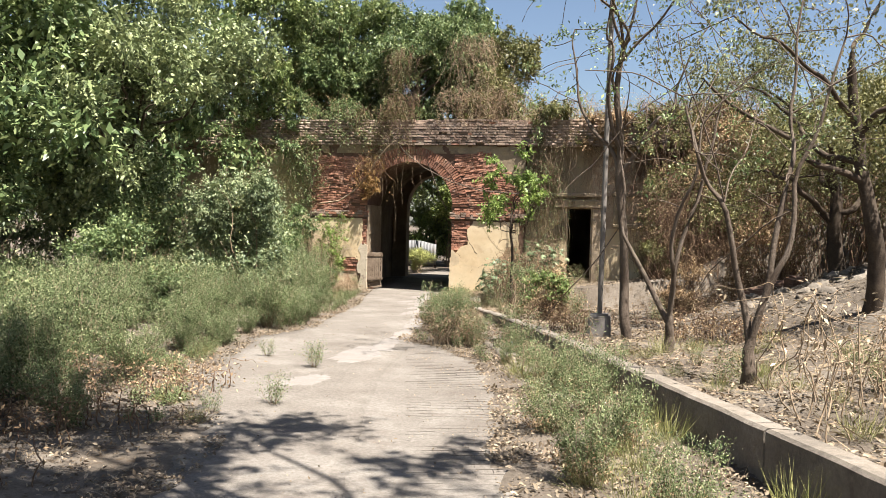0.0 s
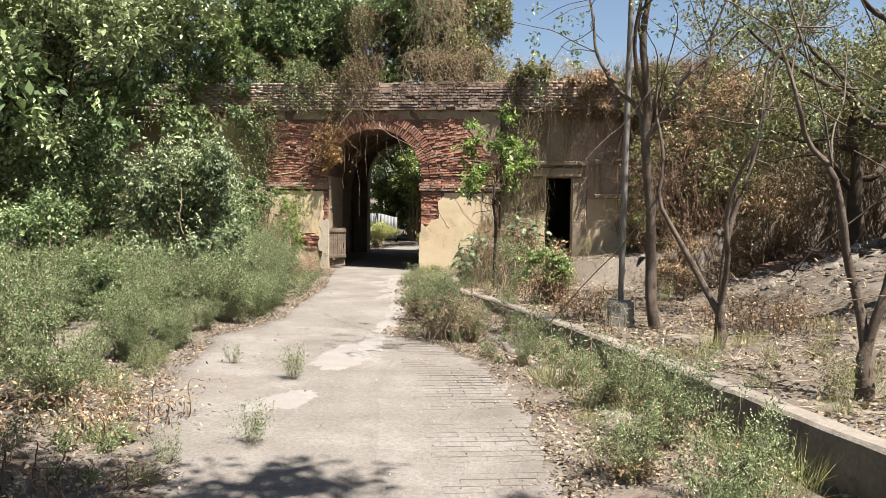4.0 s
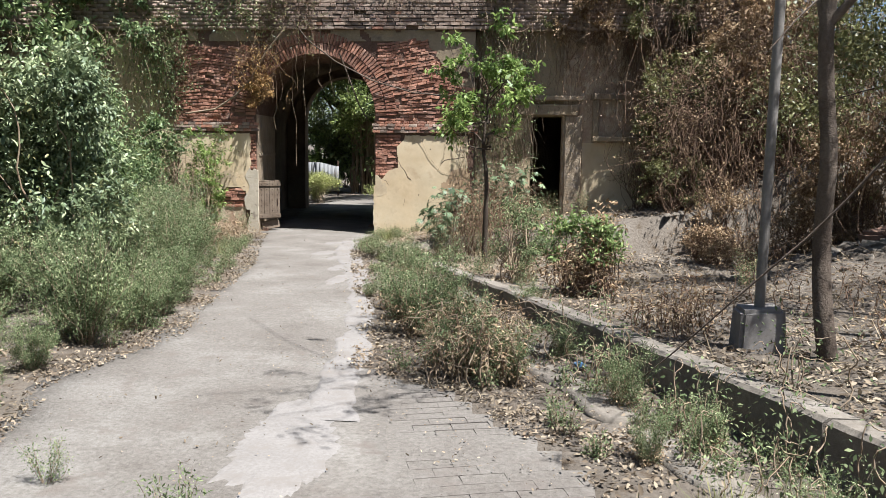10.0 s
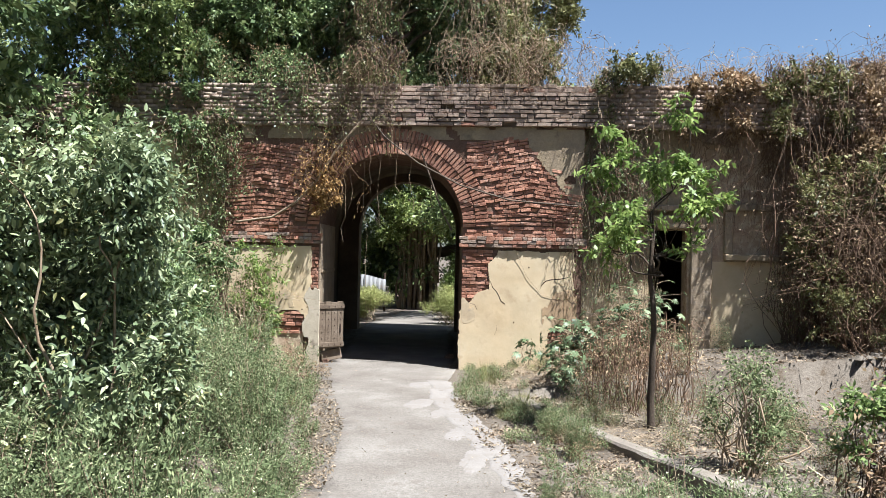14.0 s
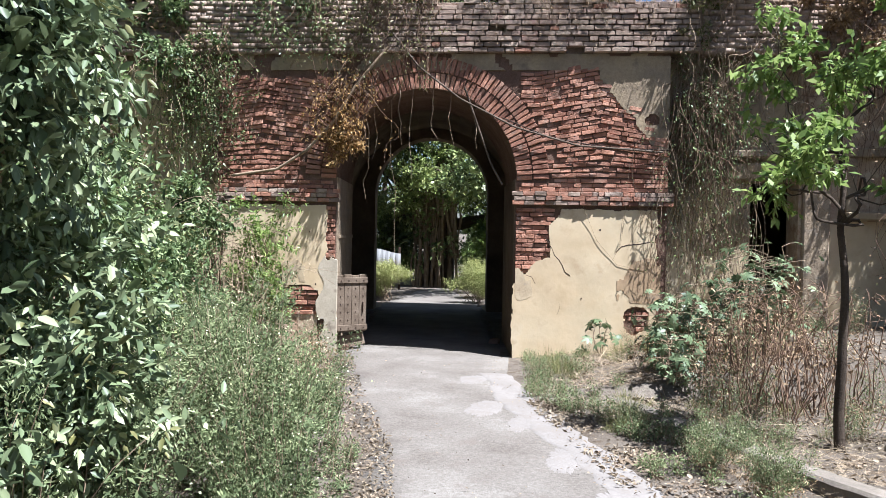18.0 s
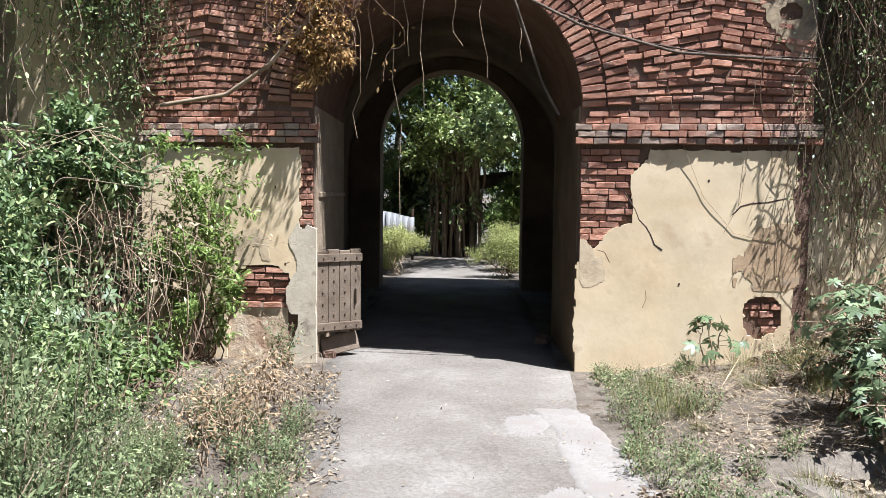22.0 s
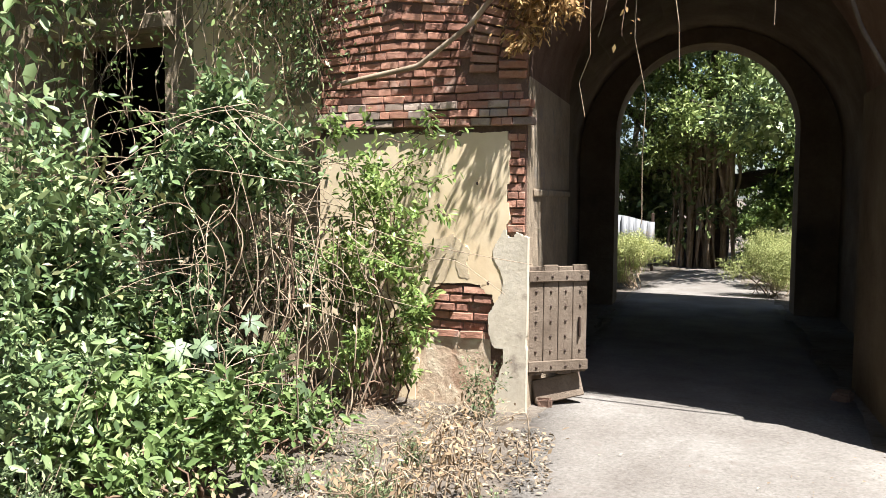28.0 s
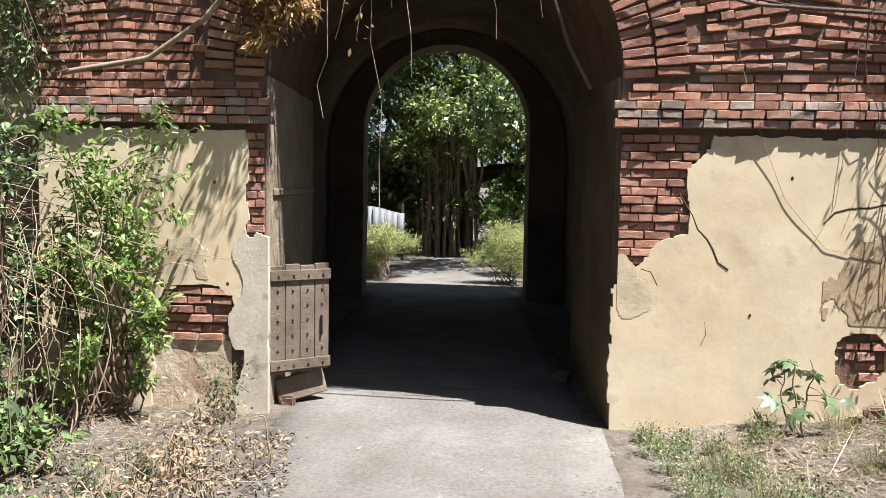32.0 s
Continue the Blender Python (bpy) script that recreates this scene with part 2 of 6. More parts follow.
M["castor_leaf"] = leaf_mat("blue_green_broad_leaf", (0.05, 0.078, 0.04), (0.135, 0.185, 0.1), (0.23, 0.29, 0.175))
M["bright_leaf"] = leaf_mat("bright_sapling_leaf", (0.08, 0.14, 0.03), (0.19, 0.275, 0.075), (0.36, 0.44, 0.16), 0.4)
M["weed_leaf"] = leaf_mat("feathery_weed_leaf", (0.032, 0.05, 0.023), (0.137, 0.177, 0.088), (0.31, 0.355, 0.2), 0.32, 0.7, 0.12)
M["sun_weed"] = leaf_mat("bleached_weed_leaf", (0.14, 0.16, 0.05), (0.33, 0.36, 0.14), (0.47, 0.48, 0.23), 0.35, 0.7, 0.15)
M["grass"] = leaf_mat("yellow_green_grass", (0.11, 0.13, 0.045), (0.21, 0.22, 0.085), (0.36, 0.34, 0.16))
M["dry_leaf"] = leaf_mat("dry_brown_leaf", (0.11, 0.068, 0.04), (0.26, 0.178, 0.108), (0.46, 0.355, 0.235), 0.2, 0.8)
M["litter_leaf"] = leaf_mat("bleached_fallen_leaf", (0.085, 0.062, 0.044), (0.2, 0.157, 0.117), (0.37, 0.305, 0.235), 0.1, 0.85)
M["straw"] = leaf_mat("bleached_straw", (0.17, 0.125, 0.085), (0.33, 0.26, 0.18), (0.53, 0.44, 0.33), 0.15, 0.85)
M["fig_leaf"] = leaf_mat("fig_tree_leaf", (0.05, 0.08, 0.022), (0.19, 0.25, 0.075), (0.42, 0.48, 0.19), 0.32, 0.45, 0.3)
M["bright_bush"] = leaf_mat("fresh_bush_leaf", (0.055, 0.095, 0.032), (0.17, 0.245, 0.085), (0.33, 0.415, 0.175), 0.35, 0.5, 0.3)
M["golden_leaf"] = leaf_mat("golden_dry_leaf", (0.18, 0.1, 0.04), (0.4, 0.25, 0.1), (0.58, 0.4, 0.19), 0.3, 0.7)
M["broad_leaf"] = leaf_mat("glossy_broad_leaf", (0.06, 0.1, 0.028), (0.185, 0.265, 0.075), (0.36, 0.45, 0.17), 0.4, 0.35)
M["olive_leaf"] = leaf_mat("olive_creeper_leaf", (0.06, 0.068, 0.028), (0.15, 0.155, 0.062), (0.26, 0.255, 0.12))


# ---- mesh builders ----
def np_mesh(name, verts, faces, mat, smooth=False):
    me = bpy.data.meshes.new(name)
    verts, faces = np.asarray(verts, dtype=np.float32), np.asarray(faces, dtype=np.int32)
    n, k = faces.shape
    me.vertices.add(len(verts))
    me.vertices.foreach_set("co", verts.ravel())
    me.loops.add(n * k)
    me.loops.foreach_set("vertex_index", faces.ravel())
    me.polygons.add(n)
    me.polygons.foreach_set("loop_start", np.arange(n, dtype=np.int32) * k)
    if smooth:
        me.polygons.foreach_set("use_smooth", np.ones(n, dtype=bool))
    me.update(calc_edges=True)
    me.materials.append(mat)
    return me


JOINED = ("stem", "foliage", "sparse_foliage", "dead_foliage", "twig", "grass_blade", "crown", "aerial_root", "hanging_stem")


def put(name, me, parent=None, label=""):
    ob = new(name, me)
    if name in JOINED:
        tagged(ob, kind="stuff")
    if parent:
        ob.parent = parent
    return tagged(ob, label) if label else ob


def part(name, bm, mat, parent=None, label=""):
    me = bpy.data.meshes.new(name)
    bmesh.ops.recalc_face_normals(bm, faces=bm.faces)
    bm.to_mesh(me)
    bm.free()
    me.materials.append(mat)
    return put(name, me, parent, label)


def box(x0, x1, y0, y1, z0, z1, bev=0.0, seg=1):
    bm = bmesh.new()
    bmesh.ops.create_cube(bm, size=1.0)
    for v in bm.verts:
        v.co = Vector(((x0 + x1) / 2 + v.co.x * (x1 - x0), (y0 + y1) / 2 + v.co.y * (y1 - y0), (z0 + z1) / 2 + v.co.z * (z1 - z0)))
    if bev:
        bmesh.ops.bevel(bm, geom=bm.edges[:], offset=bev, segments=seg, affect="EDGES")
    return bm


def empty(name, at=(0, 0, 0)):
    ob = new(name)
    ob.location = at
    return ob


def tubes(lines, sides=5, rounds=1):
    """Tapered tubes along lines of (points, radii); returns verts and quads."""
    V, F, base = [], [], 0
    ang = np.linspace(0, 2 * np.pi, sides, endpoint=False)
    for pts, rad in lines:
        pts = np.asarray(pts, float)
        rad = np.broadcast_to(np.asarray(rad, float), (len(pts),))
        for _ in range(rounds if 3 < len(pts) < 14 else 0):
            a, b = pts[:-1], pts[1:]
            pts = np.concatenate([pts[:1], np.stack([0.75 * a + 0.25 * b, 0.25 * a + 0.75 * b], 1).reshape(-1, 3), pts[-1:]])
            rad = np.interp(np.linspace(0, 1, len(pts)), np.linspace(0, 1, len(rad)), rad)
        d = np.gradient(pts, axis=0)
        d /= np.linalg.norm(d, axis=1)[:, None] + 1e-9
        ref = np.where(np.abs(d[:, 2:3]) > 0.9, np.array([[1.0, 0, 0]]), np.array([[0, 0, 1.0]]))
        u = np.cross(d, ref)
        u /= np.linalg.norm(u, axis=1)[:, None] + 1e-9
        w = np.cross(d, u)
        ring = pts[:, None] + rad[:, None, None] * (np.cos(ang)[None, :, None] * u[:, None] + np.sin(ang)[None, :, None] * w[:, None])
        V.append(ring.reshape(-1, 3))
        n = len(pts)
        i = np.arange(n - 1)[:, None] * sides
        j = np.arange(sides)[None]
        k = (j + 1) % sides
        F.append(np.stack([i + j, i + k, i + sides + k, i + sides + j], -1).reshape(-1, 4) + base)
        base += n * sides
    return np.concatenate(V), np.concatenate(F)


def wander(a, b, n, amp, seed=None):
    """A crooked line from a to b."""
    r = rng if seed is None else np.random.default_rng(seed)
    a, b = np.asarray(a, float), np.asarray(b, float)
    t = np.linspace(0, 1, n)[:, None]
    off = np.cumsum(r.normal(0, 1, (n, 3)), 0)
    off -= off[0] + (off[-1] - off[0]) * t
    return a + (b - a) * t + off * amp / math.sqrt(n)


def leaf_quads(pos, size, out=None, droop=0.4, aspect=0.42, lean=0.6, fine=False):
    """A folded four-cornered blade at each place; out: the way that each points."""
    n = len(pos)
    d = rng.normal(0, 1, (n, 3))
    if out is not None:
        d = d * lean + out
    d[:, 2] -= droop
    d /= np.linalg.norm(d, axis=1)[:, None] + 1e-9
    s = np.cross(d, rng.normal(0, 1, (n, 3)) * 0.5 + np.array([0, 0, 1.0]))
    s /= np.linalg.norm(s, axis=1)[:, None] + 1e-9
    up = np.cross(s, d)
    L = (size * rng.uniform(0.6, 1.25, n))[:, None]
    W = L * aspect
    mid = pos + d * L * 0.45
    if fine:
        a, b, tip = pos + d * L * 0.25, pos + d * L * 0.62, pos + d * L - up * W * 0.25
        v = np.stack([pos, a + s * W * 0.42 + up * W * 0.1, b + s * W * 0.4 + up * W * 0.06, tip, b - s * W * 0.4 + up * W * 0.06, a - s * W * 0.42 + up * W * 0.1], 1).reshape(-1, 3)
        i = (np.arange(n) * 6)[:, None]
        return v, np.concatenate([i + np.array([[0, 1, 2, 3]]), i + np.array([[0, 3, 4, 5]])])
    v = np.stack([pos, mid + s * W * 0.5 + up * W * 0.12, pos + d * L - up * W * 0.15, mid - s * W * 0.5 + up * W * 0.12], 1).reshape(-1, 3)
    return v, np.arange(4 * n).reshape(n, 4)


def joined(pieces):
    V, F, b = [], [], 0
    for v, f in pieces:
        V.append(v)
        F.append(f + b)
        b += len(v)
    return np.concatenate(V), np.concatenate(F)


def blob_points(n, centres, radii, shell=0.55, clump=0.12, per=12):
    """Places along leafy shoots that spring from the outer part of overlapping lumps, with gaps between the shoots."""
    k = max(1, n // per)
    c = rng.integers(0, len(centres), k)
    d = rng.normal(0, 1, (k, 3))
    d /= np.linalg.norm(d, axis=1)[:, None]
    r = rng.uniform(shell, 1.0, k) ** 0.7
    p = np.asarray(centres)[c] + d * r[:, None] * np.asarray(radii)[c]
    way = d + rng.normal(0, 0.45, (k, 3)) + np.array([0, 0, 0.35])
    way /= np.linalg.norm(way, axis=1)[:, None]
    t = rng.uniform(-0.6, 1.0, (k, per, 1)) * rng.uniform(1.0, 2.6, (k, 1, 1)) * clump
    q = p[:, None] + way[:, None] * t + rng.normal(0, 0.32 * clump, (k, per, 3))
    o = way[:, None] * 0.8 + rng.normal(0, 0.5, (k, per, 3))
    return q.reshape(-1, 3), o.reshape(-1, 3)


def foliage(name, n, centres, radii, size, mat, parent, shell=0.5, clump=0.12, per=12, droop=0.3, aspect=0.42, floor=None, label="", fine=False):
    q, d = blob_points(n, centres, radii, shell, clump, 2 * per)
    if floor is not None:
        keep = q[:, 2] > floor
        q, d = q[keep], d[keep]
    v, f = leaf_quads(q, size, d, droop, aspect, 0.6, fine)
    if size > 0.035 and n > 4200 * (1 + 0.5 * (name == "crown")):
        c = rng.integers(0, len(centres), n // 7)
        inner = np.asarray(centres)[c] + rng.normal(0, 0.3, (n // 7, 3)) * np.asarray(radii)[c]
        if floor is not None:
            inner = inner[inner[:, 2] > floor + 0.1]
        v, f = joined([(v, f), leaf_quads(inner, size * 1.4, None, droop, aspect * 1.3, 0.6, fine)])
    return put(name, np_mesh(name, v, f, mat), parent, label)


SKEW = -0.085


# ---- the lie of the land ----
def kerb_x(y):
    return 2.3 + (-3.24 - y) * 0.338


def kerb_h(y):
    return np.interp(y, [-22, -13, -8.5, -6, -3.2], [0.42, 0.31, 0.19, 0.08, 0.05])


def smooth(a, b, x):
    t = np.clip((x - a) / (b - a), 0, 1)
    return t * t * (3 - 2 * t)


def land(x, y, lumps=True):
    x, y = np.asarray(x, float), np.asarray(y, float)
    z = np.where(y < 0, np.minimum(-0.022 * y, 0.6), np.minimum(0.003 * y, 0.03))
    side = x - np.where(y < -3.1, kerb_x(y), 1.75)
    front = smooth(0.6, -0.2, y)
    raised = np.where(y < -3.1, kerb_h(y) - 0.04, 0.13 * np.clip(x - 1.5, 0, 8)) * smooth(0.06, 0.19, side)
    raised = np.where(y > -3.1, raised * smooth(1.4, 2.0, x), raised)
    mound = 0.33 * np.clip(side - 3.2 - 0.08 * np.clip(-y - 6, 0, 10) - 2.6 * smooth(-8.5, -3.5, y), 0, 9) * smooth(-24, -9, y) + 0.12 * np.clip(side - 2, 0, 30) * smooth(-5, -16, y)
    z = z + front * (raised + np.minimum(mound, 3.2))
    left = np.clip(-1.5 - x + 0.2 * np.clip(-y, 0, 12), 0, 6)
    z = z + front * 0.05 * left
    return z


def lumpy(x, y):
    return np.array([noise.noise(Vector((a * 1.7, b * 1.7, 3.1))) * 0.035 + noise.noise(Vector((a * 6, b * 6, 1.1))) * 0.012 for a, b in zip(x, y)])


def path_left(y):
    return np.interp(y, [-30, -18.5, -17.0, -16.2, -14.5, -13.4, -12.4, -11.0, -8.5, -5.7, -3.3, 0, 8, 14], [5.5, 3.4, 2.5, 2.0, 1.4, 1.1, 0.8, 1.1, 0.62, 0.16, -0.5, -1.3, -1.95, -1.5])


def path_right(y):
    return np.interp(y, [-30, -18, -16, -13.9, -12.4, -11.8, -9.6, -7.9, -3.5, -2.7, 0, 8, 14], [8.5, 5.6, 5.3, 4.75, 3.9, 3.15, 2.85, 2.45, 1.6, 1.35, 1.3, 0.55, -0.7])


def paver_edge(y):
    return np.interp(y, [-30, -20, -16.5, -14.5, -11.7, -11.6], [6.7, 5.0, 4.05, 3.66, 3.28, 9.0])


def make_ground():
    near_x = np.arange(-9, 14.01, 0.13)
    near_y = np.arange(-24, 4.01, 0.13)
    far = np.array([0.5, 1.2, 2.2, 4, 7, 12, 20, 40, 90, 200, 500, 1500])
    xs = np.concatenate([near_x[0] - far[::-1], near_x, near_x[-1] + far])
    ys = np.concatenate([near_y[0] - far[::-1], near_y, near_y[-1] + far])
    X, Y = np.meshgrid(xs, ys, indexing="ij")
    x, y = X.ravel(), Y.ravel()
    near = np.minimum(np.abs(x - path_left(y)), np.abs(x - path_right(y))) < 0.5
    lumps = lumpy(x, y)
    z = land(x, y) + np.where(near, 0.004 + np.abs(lumps) * 0.5, lumps)
    on = (x > path_left(y) + 0.16) & (x < path_right(y) - 0.16) & (y > -30) & (y < 14)
    z = np.where(on, np.minimum(z, land(x, y) - 0.035), z)
    n, m = len(xs), len(ys)
    i, j = np.meshgrid(np.arange(n - 1), np.arange(m - 1), indexing="ij")
    a = (i * m + j).ravel()
    me = np_mesh("ground", np.stack([x, y, z], 1), np.stack([a, a + m, a + m + 1, a + 1], 1), M["soil"], True)
    return tagged(put("ground", me), "dry brown soil strewn with dead leaves and litter", "ground", kind="structure")


ground = make_ground()


def strip(name, left, right, y0, y1, lift, mat, ragged=0.06, across=6, step=0.12, thick=0.12, dip=0.0, ragged_right=None):
    """A slab laid on the land between two edges, with ragged sides; dip: how far its edges run down into the ground."""
    ys = np.arange(y0, y1 + 1e-6, step)
    torn = ragged if ragged_right is None else ragged_right
    V, F = [], []
    for yy in ys:
        a = float(left(yy)) + noise.noise(Vector((yy * 2.1, 1.3, 0))) * ragged * 2 + noise.noise(Vector((yy * 7, 4.3, 0))) * ragged
        b = float(right(yy)) + noise.noise(Vector((yy * 2.3, 7.7, 0))) * torn * 2 + noise.noise(Vector((yy * 8, 9.1, 0))) * torn
        for k in range(across + 1):
            x = a + (b - a) * k / across
            zz = 0.022 * max(-yy, 0) if yy < 0 else min(0.003 * yy, 0.03)
            V.append((x, yy, min(zz, 0.6) + lift - (dip if k in (0, across) else 0.0) + noise.noise(Vector((x, yy, 0))) * 0.006))
        V.append((b, yy, V[-1][2] - thick))
        V.append((a, yy, V[-across - 2][2] - thick))
    w = across + 3
    for i in range(len(ys) - 1):
        for k in range(w):
            p, q = i * w + k, i * w + (k + 1) % w
            F.append((p, q, q + w, p + w))
    e = (len(ys) - 1) * w
    F += [(across + 2, across + 1, across, 0), (e, e + across, e + across + 1, e + across + 2)]
    return put(name, np_mesh(name, V, F, mat))


path = tagged(strip("path", path_left, lambda y: np.minimum(path_right(y), paver_edge(y)), -30, 14, 0.0065, M["concrete"], 0.085, ragged_right=0.03), "worn pale grey concrete path with dusty ragged edges", "path", kind="structure")
EDGE_Y = [-16.5, -14.5, -12.5, -11.0, -9.5, -8.0, -6.4, -4.0, -1.5]
tagged(strip("path_edging", lambda y: np.interp(y, EDGE_Y, [3.75, 3.3, 2.8, 2.72, 2.54, 2.26, 1.86, 1.22, 0.85]), lambda y: np.interp(y, EDGE_Y, [3.98, 3.6, 3.19, 3.04, 2.83, 2.54, 2.3, 1.76, 1.32]), -13.1, -1.6, 0.013, M["screed"], 0.05, 6, 0.06, 0.12, 0.014), "pale smooth cement strip along the path edge", "edging", kind="structure")


# Separate strip so that the floor under the arch is shaded by colour.
tagged(strip("passage_floor", lambda y: -1.3 + SKEW * y, lambda y: 1.3 + SKEW * y, 1.0, 8.3, 0.014, M["shaded_concrete"], 0.02, 8, 0.06, 0.12, 0.016), "trodden concrete floor of the gate passage, its shade in the colour", "floor", kind="structure")


def make_patch(px, py, rx, ry, lean, seed, label):
    """A thin skim whose ragged border runs down into the path."""
    bm = bmesh.new()
    rings = []
    for share, lift in ((1.0, -0.002), (0.8, 0.0085), (0.5, 0.0115)):
        ring = []
        for k in range(144):
            a = 2 * math.pi * k / 144
            r = share * (1 + 0.35 * noise.noise(Vector((math.cos(a) * 1.3, math.sin(a) * 1.3, seed))) + 0.14 * noise.noise(Vector((math.cos(a) * 4, math.sin(a) * 4, seed))) + 0.16 * noise.noise(Vector((math.cos(a) * 9, math.sin(a) * 9, seed))) + 0.12 * noise.noise(Vector((math.cos(a) * 23, math.sin(a) * 23, seed))))
            x, y = px + rx * r * math.cos(a) + lean * share * math.sin(a), py + ry * r * math.sin(a)
            ring.append(bm.verts.new((x, y, 0.022 * -y + lift + 0.006 * noise.noise(Vector((x, y, 0))))))
        rings.append(ring)
    for a, b in zip(rings, rings[1:]):
        for k in range(144):
            bm.faces.new((a[k], a[(k + 1) % 144], b[(k + 1) % 144], b[k]))
    bm.faces.new(rings[-1])
    return tagged(part("cement_patch", bm, M["screed"]), label, "patch", kind="structure")


make_patch(3.05, -15.7, 0.28, 0.5, 0.1, 8, "smooth whitish cement repair patch on the path")
make_patch(2.96, -13.5, 0.36, 0.95, -0.06, 5, "smooth whitish cement repair patch on the path")
for k, (px, py, rx, ry) in enumerate(((0.85, -2.1, 0.2, 0.4), (1.05, -3.9, 0.2, 0.5), (1.42, -4.5, 0.16, 0.5), (1.7, -5.8, 0.16, 0.5), (1.95, -7.0, 0.16, 0.6))):
    make_patch(px, py, rx, ry, 0.05, 11 + 3 * k, "thin pale cement skim worn into the path by the gate")


# ---- kerb ----
def make_kerb():
    kerb = tagged(empty("kerb"), "low weathered concrete kerb wall holding back the soil", "kerb", kind="structure")
    ys = [-3.24, -5.3, -7.4, -9.5, -11.6, -13.7, -15.9, -18.2, -20.6, -24.0]
    for a, b in zip(ys, ys[1:]):
        bm = bmesh.new()
        rows = []
        n = 14
        for k in range(n + 1):
            y = a - 0.012 + (b - a + 0.024) * k / n
            x0, zb = kerb_x(y), 0.022 * -y
            top = zb + float(kerb_h(y)) + 0.012 * noise.noise(Vector((y * 2.2, 0, 8)))
            chip = 0.022 + 0.02 * max(0, noise.noise(Vector((y * 5, 2, 8))))
            w = 0.2
            rows.append([bm.verts.new(c) for c in ((x0, y, zb - 0.15), (x0 - 0.004, y, top - chip), (x0 + chip, y, top), (x0 + w - 0.015, y, top), (x0 + w, y, top - 0.015), (x0 + w, y, zb - 0.15))])
        for r, s in zip(rows, rows[1:]):
            for k in range(6):
                bm.faces.new((r[k], r[(k + 1) % 6], s[(k + 1) % 6], s[k]))
        bm.faces.new(rows[0])
        bm.faces.new(rows[-1][::-1])
        part("kerb_block", bm, M["kerb"], kerb)
    return kerb


make_kerb()
for y0, y1 in ((-15.7, -14.4), (-14.2, -13.1), (-12.9, -11.5), (-11.1, -10.2), (-9.9, -8.8)):
    tagged(strip("drain_slab", lambda y: kerb_x(y) - 0.78, lambda y: kerb_x(y) - 0.5, y0, y1, 0.03, M["kerb"], 0.05, 3), "broken flat cement slab of the drain beside the kerb", "slab", kind="structure")


# ---- gatehouse ----


def arch_wall(name, x0, x1, z0, z1, half, spring, y0, y1, cx0, cx1, mat, seg=28):
    """A thick wall with a round-headed opening through it."""
    bm = bmesh.new()
    prof = [(-half, z0), (-half, spring)] + [(-half * math.cos(math.pi * k / seg), spring + half * math.sin(math.pi * k / seg)) for k in range(1, seg)] + [(half, spring), (half, z0)]
    rings = []
    for y, cx in ((y0, cx0), (y1, cx1)):
        rings.append(([bm.verts.new((cx + x, y, z)) for x, z in prof], [bm.verts.new((cx + x, y, z1)) for x, z in prof[1:-1]], [bm.verts.new(c) for c in ((x0 + (cx - cx0), y, z0), (x0 + (cx - cx0), y, z1), (x1 + (cx - cx0), y, z1), (x1 + (cx - cx0), y, z0))]))
    for a, t, c in rings:
        bm.faces.new((c[0], a[0], a[1], t[0], c[1]))
        bm.faces.new((a[-1], c[3], c[2], t[-1], a[-2]))
        for k in range(len(t) - 1):
            bm.faces.new((a[k + 1], a[k + 2], t[k + 1], t[k]))
    (a, t, c), (b, u, d) = rings
    for k in range(len(a) - 1):
        bm.faces.new((a[k], a[k + 1], b[k + 1], b[k]))
    bm.faces.new((c[0], c[1], d[1], d[0]))
    bm.faces.new((c[2], c[3], d[3], d[2]))
    top = [c[1], *t, c[2]]
    back = [d[1], *u, d[2]]
    for k in range(len(top) - 1):
        bm.faces.new((top[k], top[k + 1], back[k + 1], back[k]))
    return part(name, bm, mat)


def wall_box(name, x0, x1, y0, y1, z0, z1, mat, label, parent=None, bev=0.0):
    ob = part(name, box(x0, x1, y0, y1, z0, z1, bev), mat, parent)
    return ob if parent else tagged(ob, label, "wall", kind="structure")


facade = tagged(arch_wall("wall_south", -3.15, 3.5, -0.4, 4.45, 1.33, 2.6, 0.02, 2.05, 0.0, SKEW * 2.0, M["mortar"]), "crumbling brick gatehouse front with a tall round-headed archway", "wall", kind="structure")
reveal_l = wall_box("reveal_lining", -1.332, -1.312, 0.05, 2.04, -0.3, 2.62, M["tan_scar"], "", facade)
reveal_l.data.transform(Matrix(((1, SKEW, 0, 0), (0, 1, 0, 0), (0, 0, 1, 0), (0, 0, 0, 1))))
# Right side coloured darker than the left lining to give its shade.
reveal_r = wall_box("reveal_lining", 1.312, 1.332, 0.05, 2.04, -0.3, 2.62, M["interior_shade"], "", facade)
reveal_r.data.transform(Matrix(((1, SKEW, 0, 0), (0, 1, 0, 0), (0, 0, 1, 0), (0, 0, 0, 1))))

shear = Matrix(((1, SKEW, 0, 0), (0, 1, 0, 0), (0, 0, 1, 0), (0, 0, 0, 1)))
ledge = part("reveal_ledge", box(-1.315, -1.292, 0.2, 2.03, 1.7, 1.76, 0.01), M["tan_scar"], facade)
ledge.data.transform(shear)


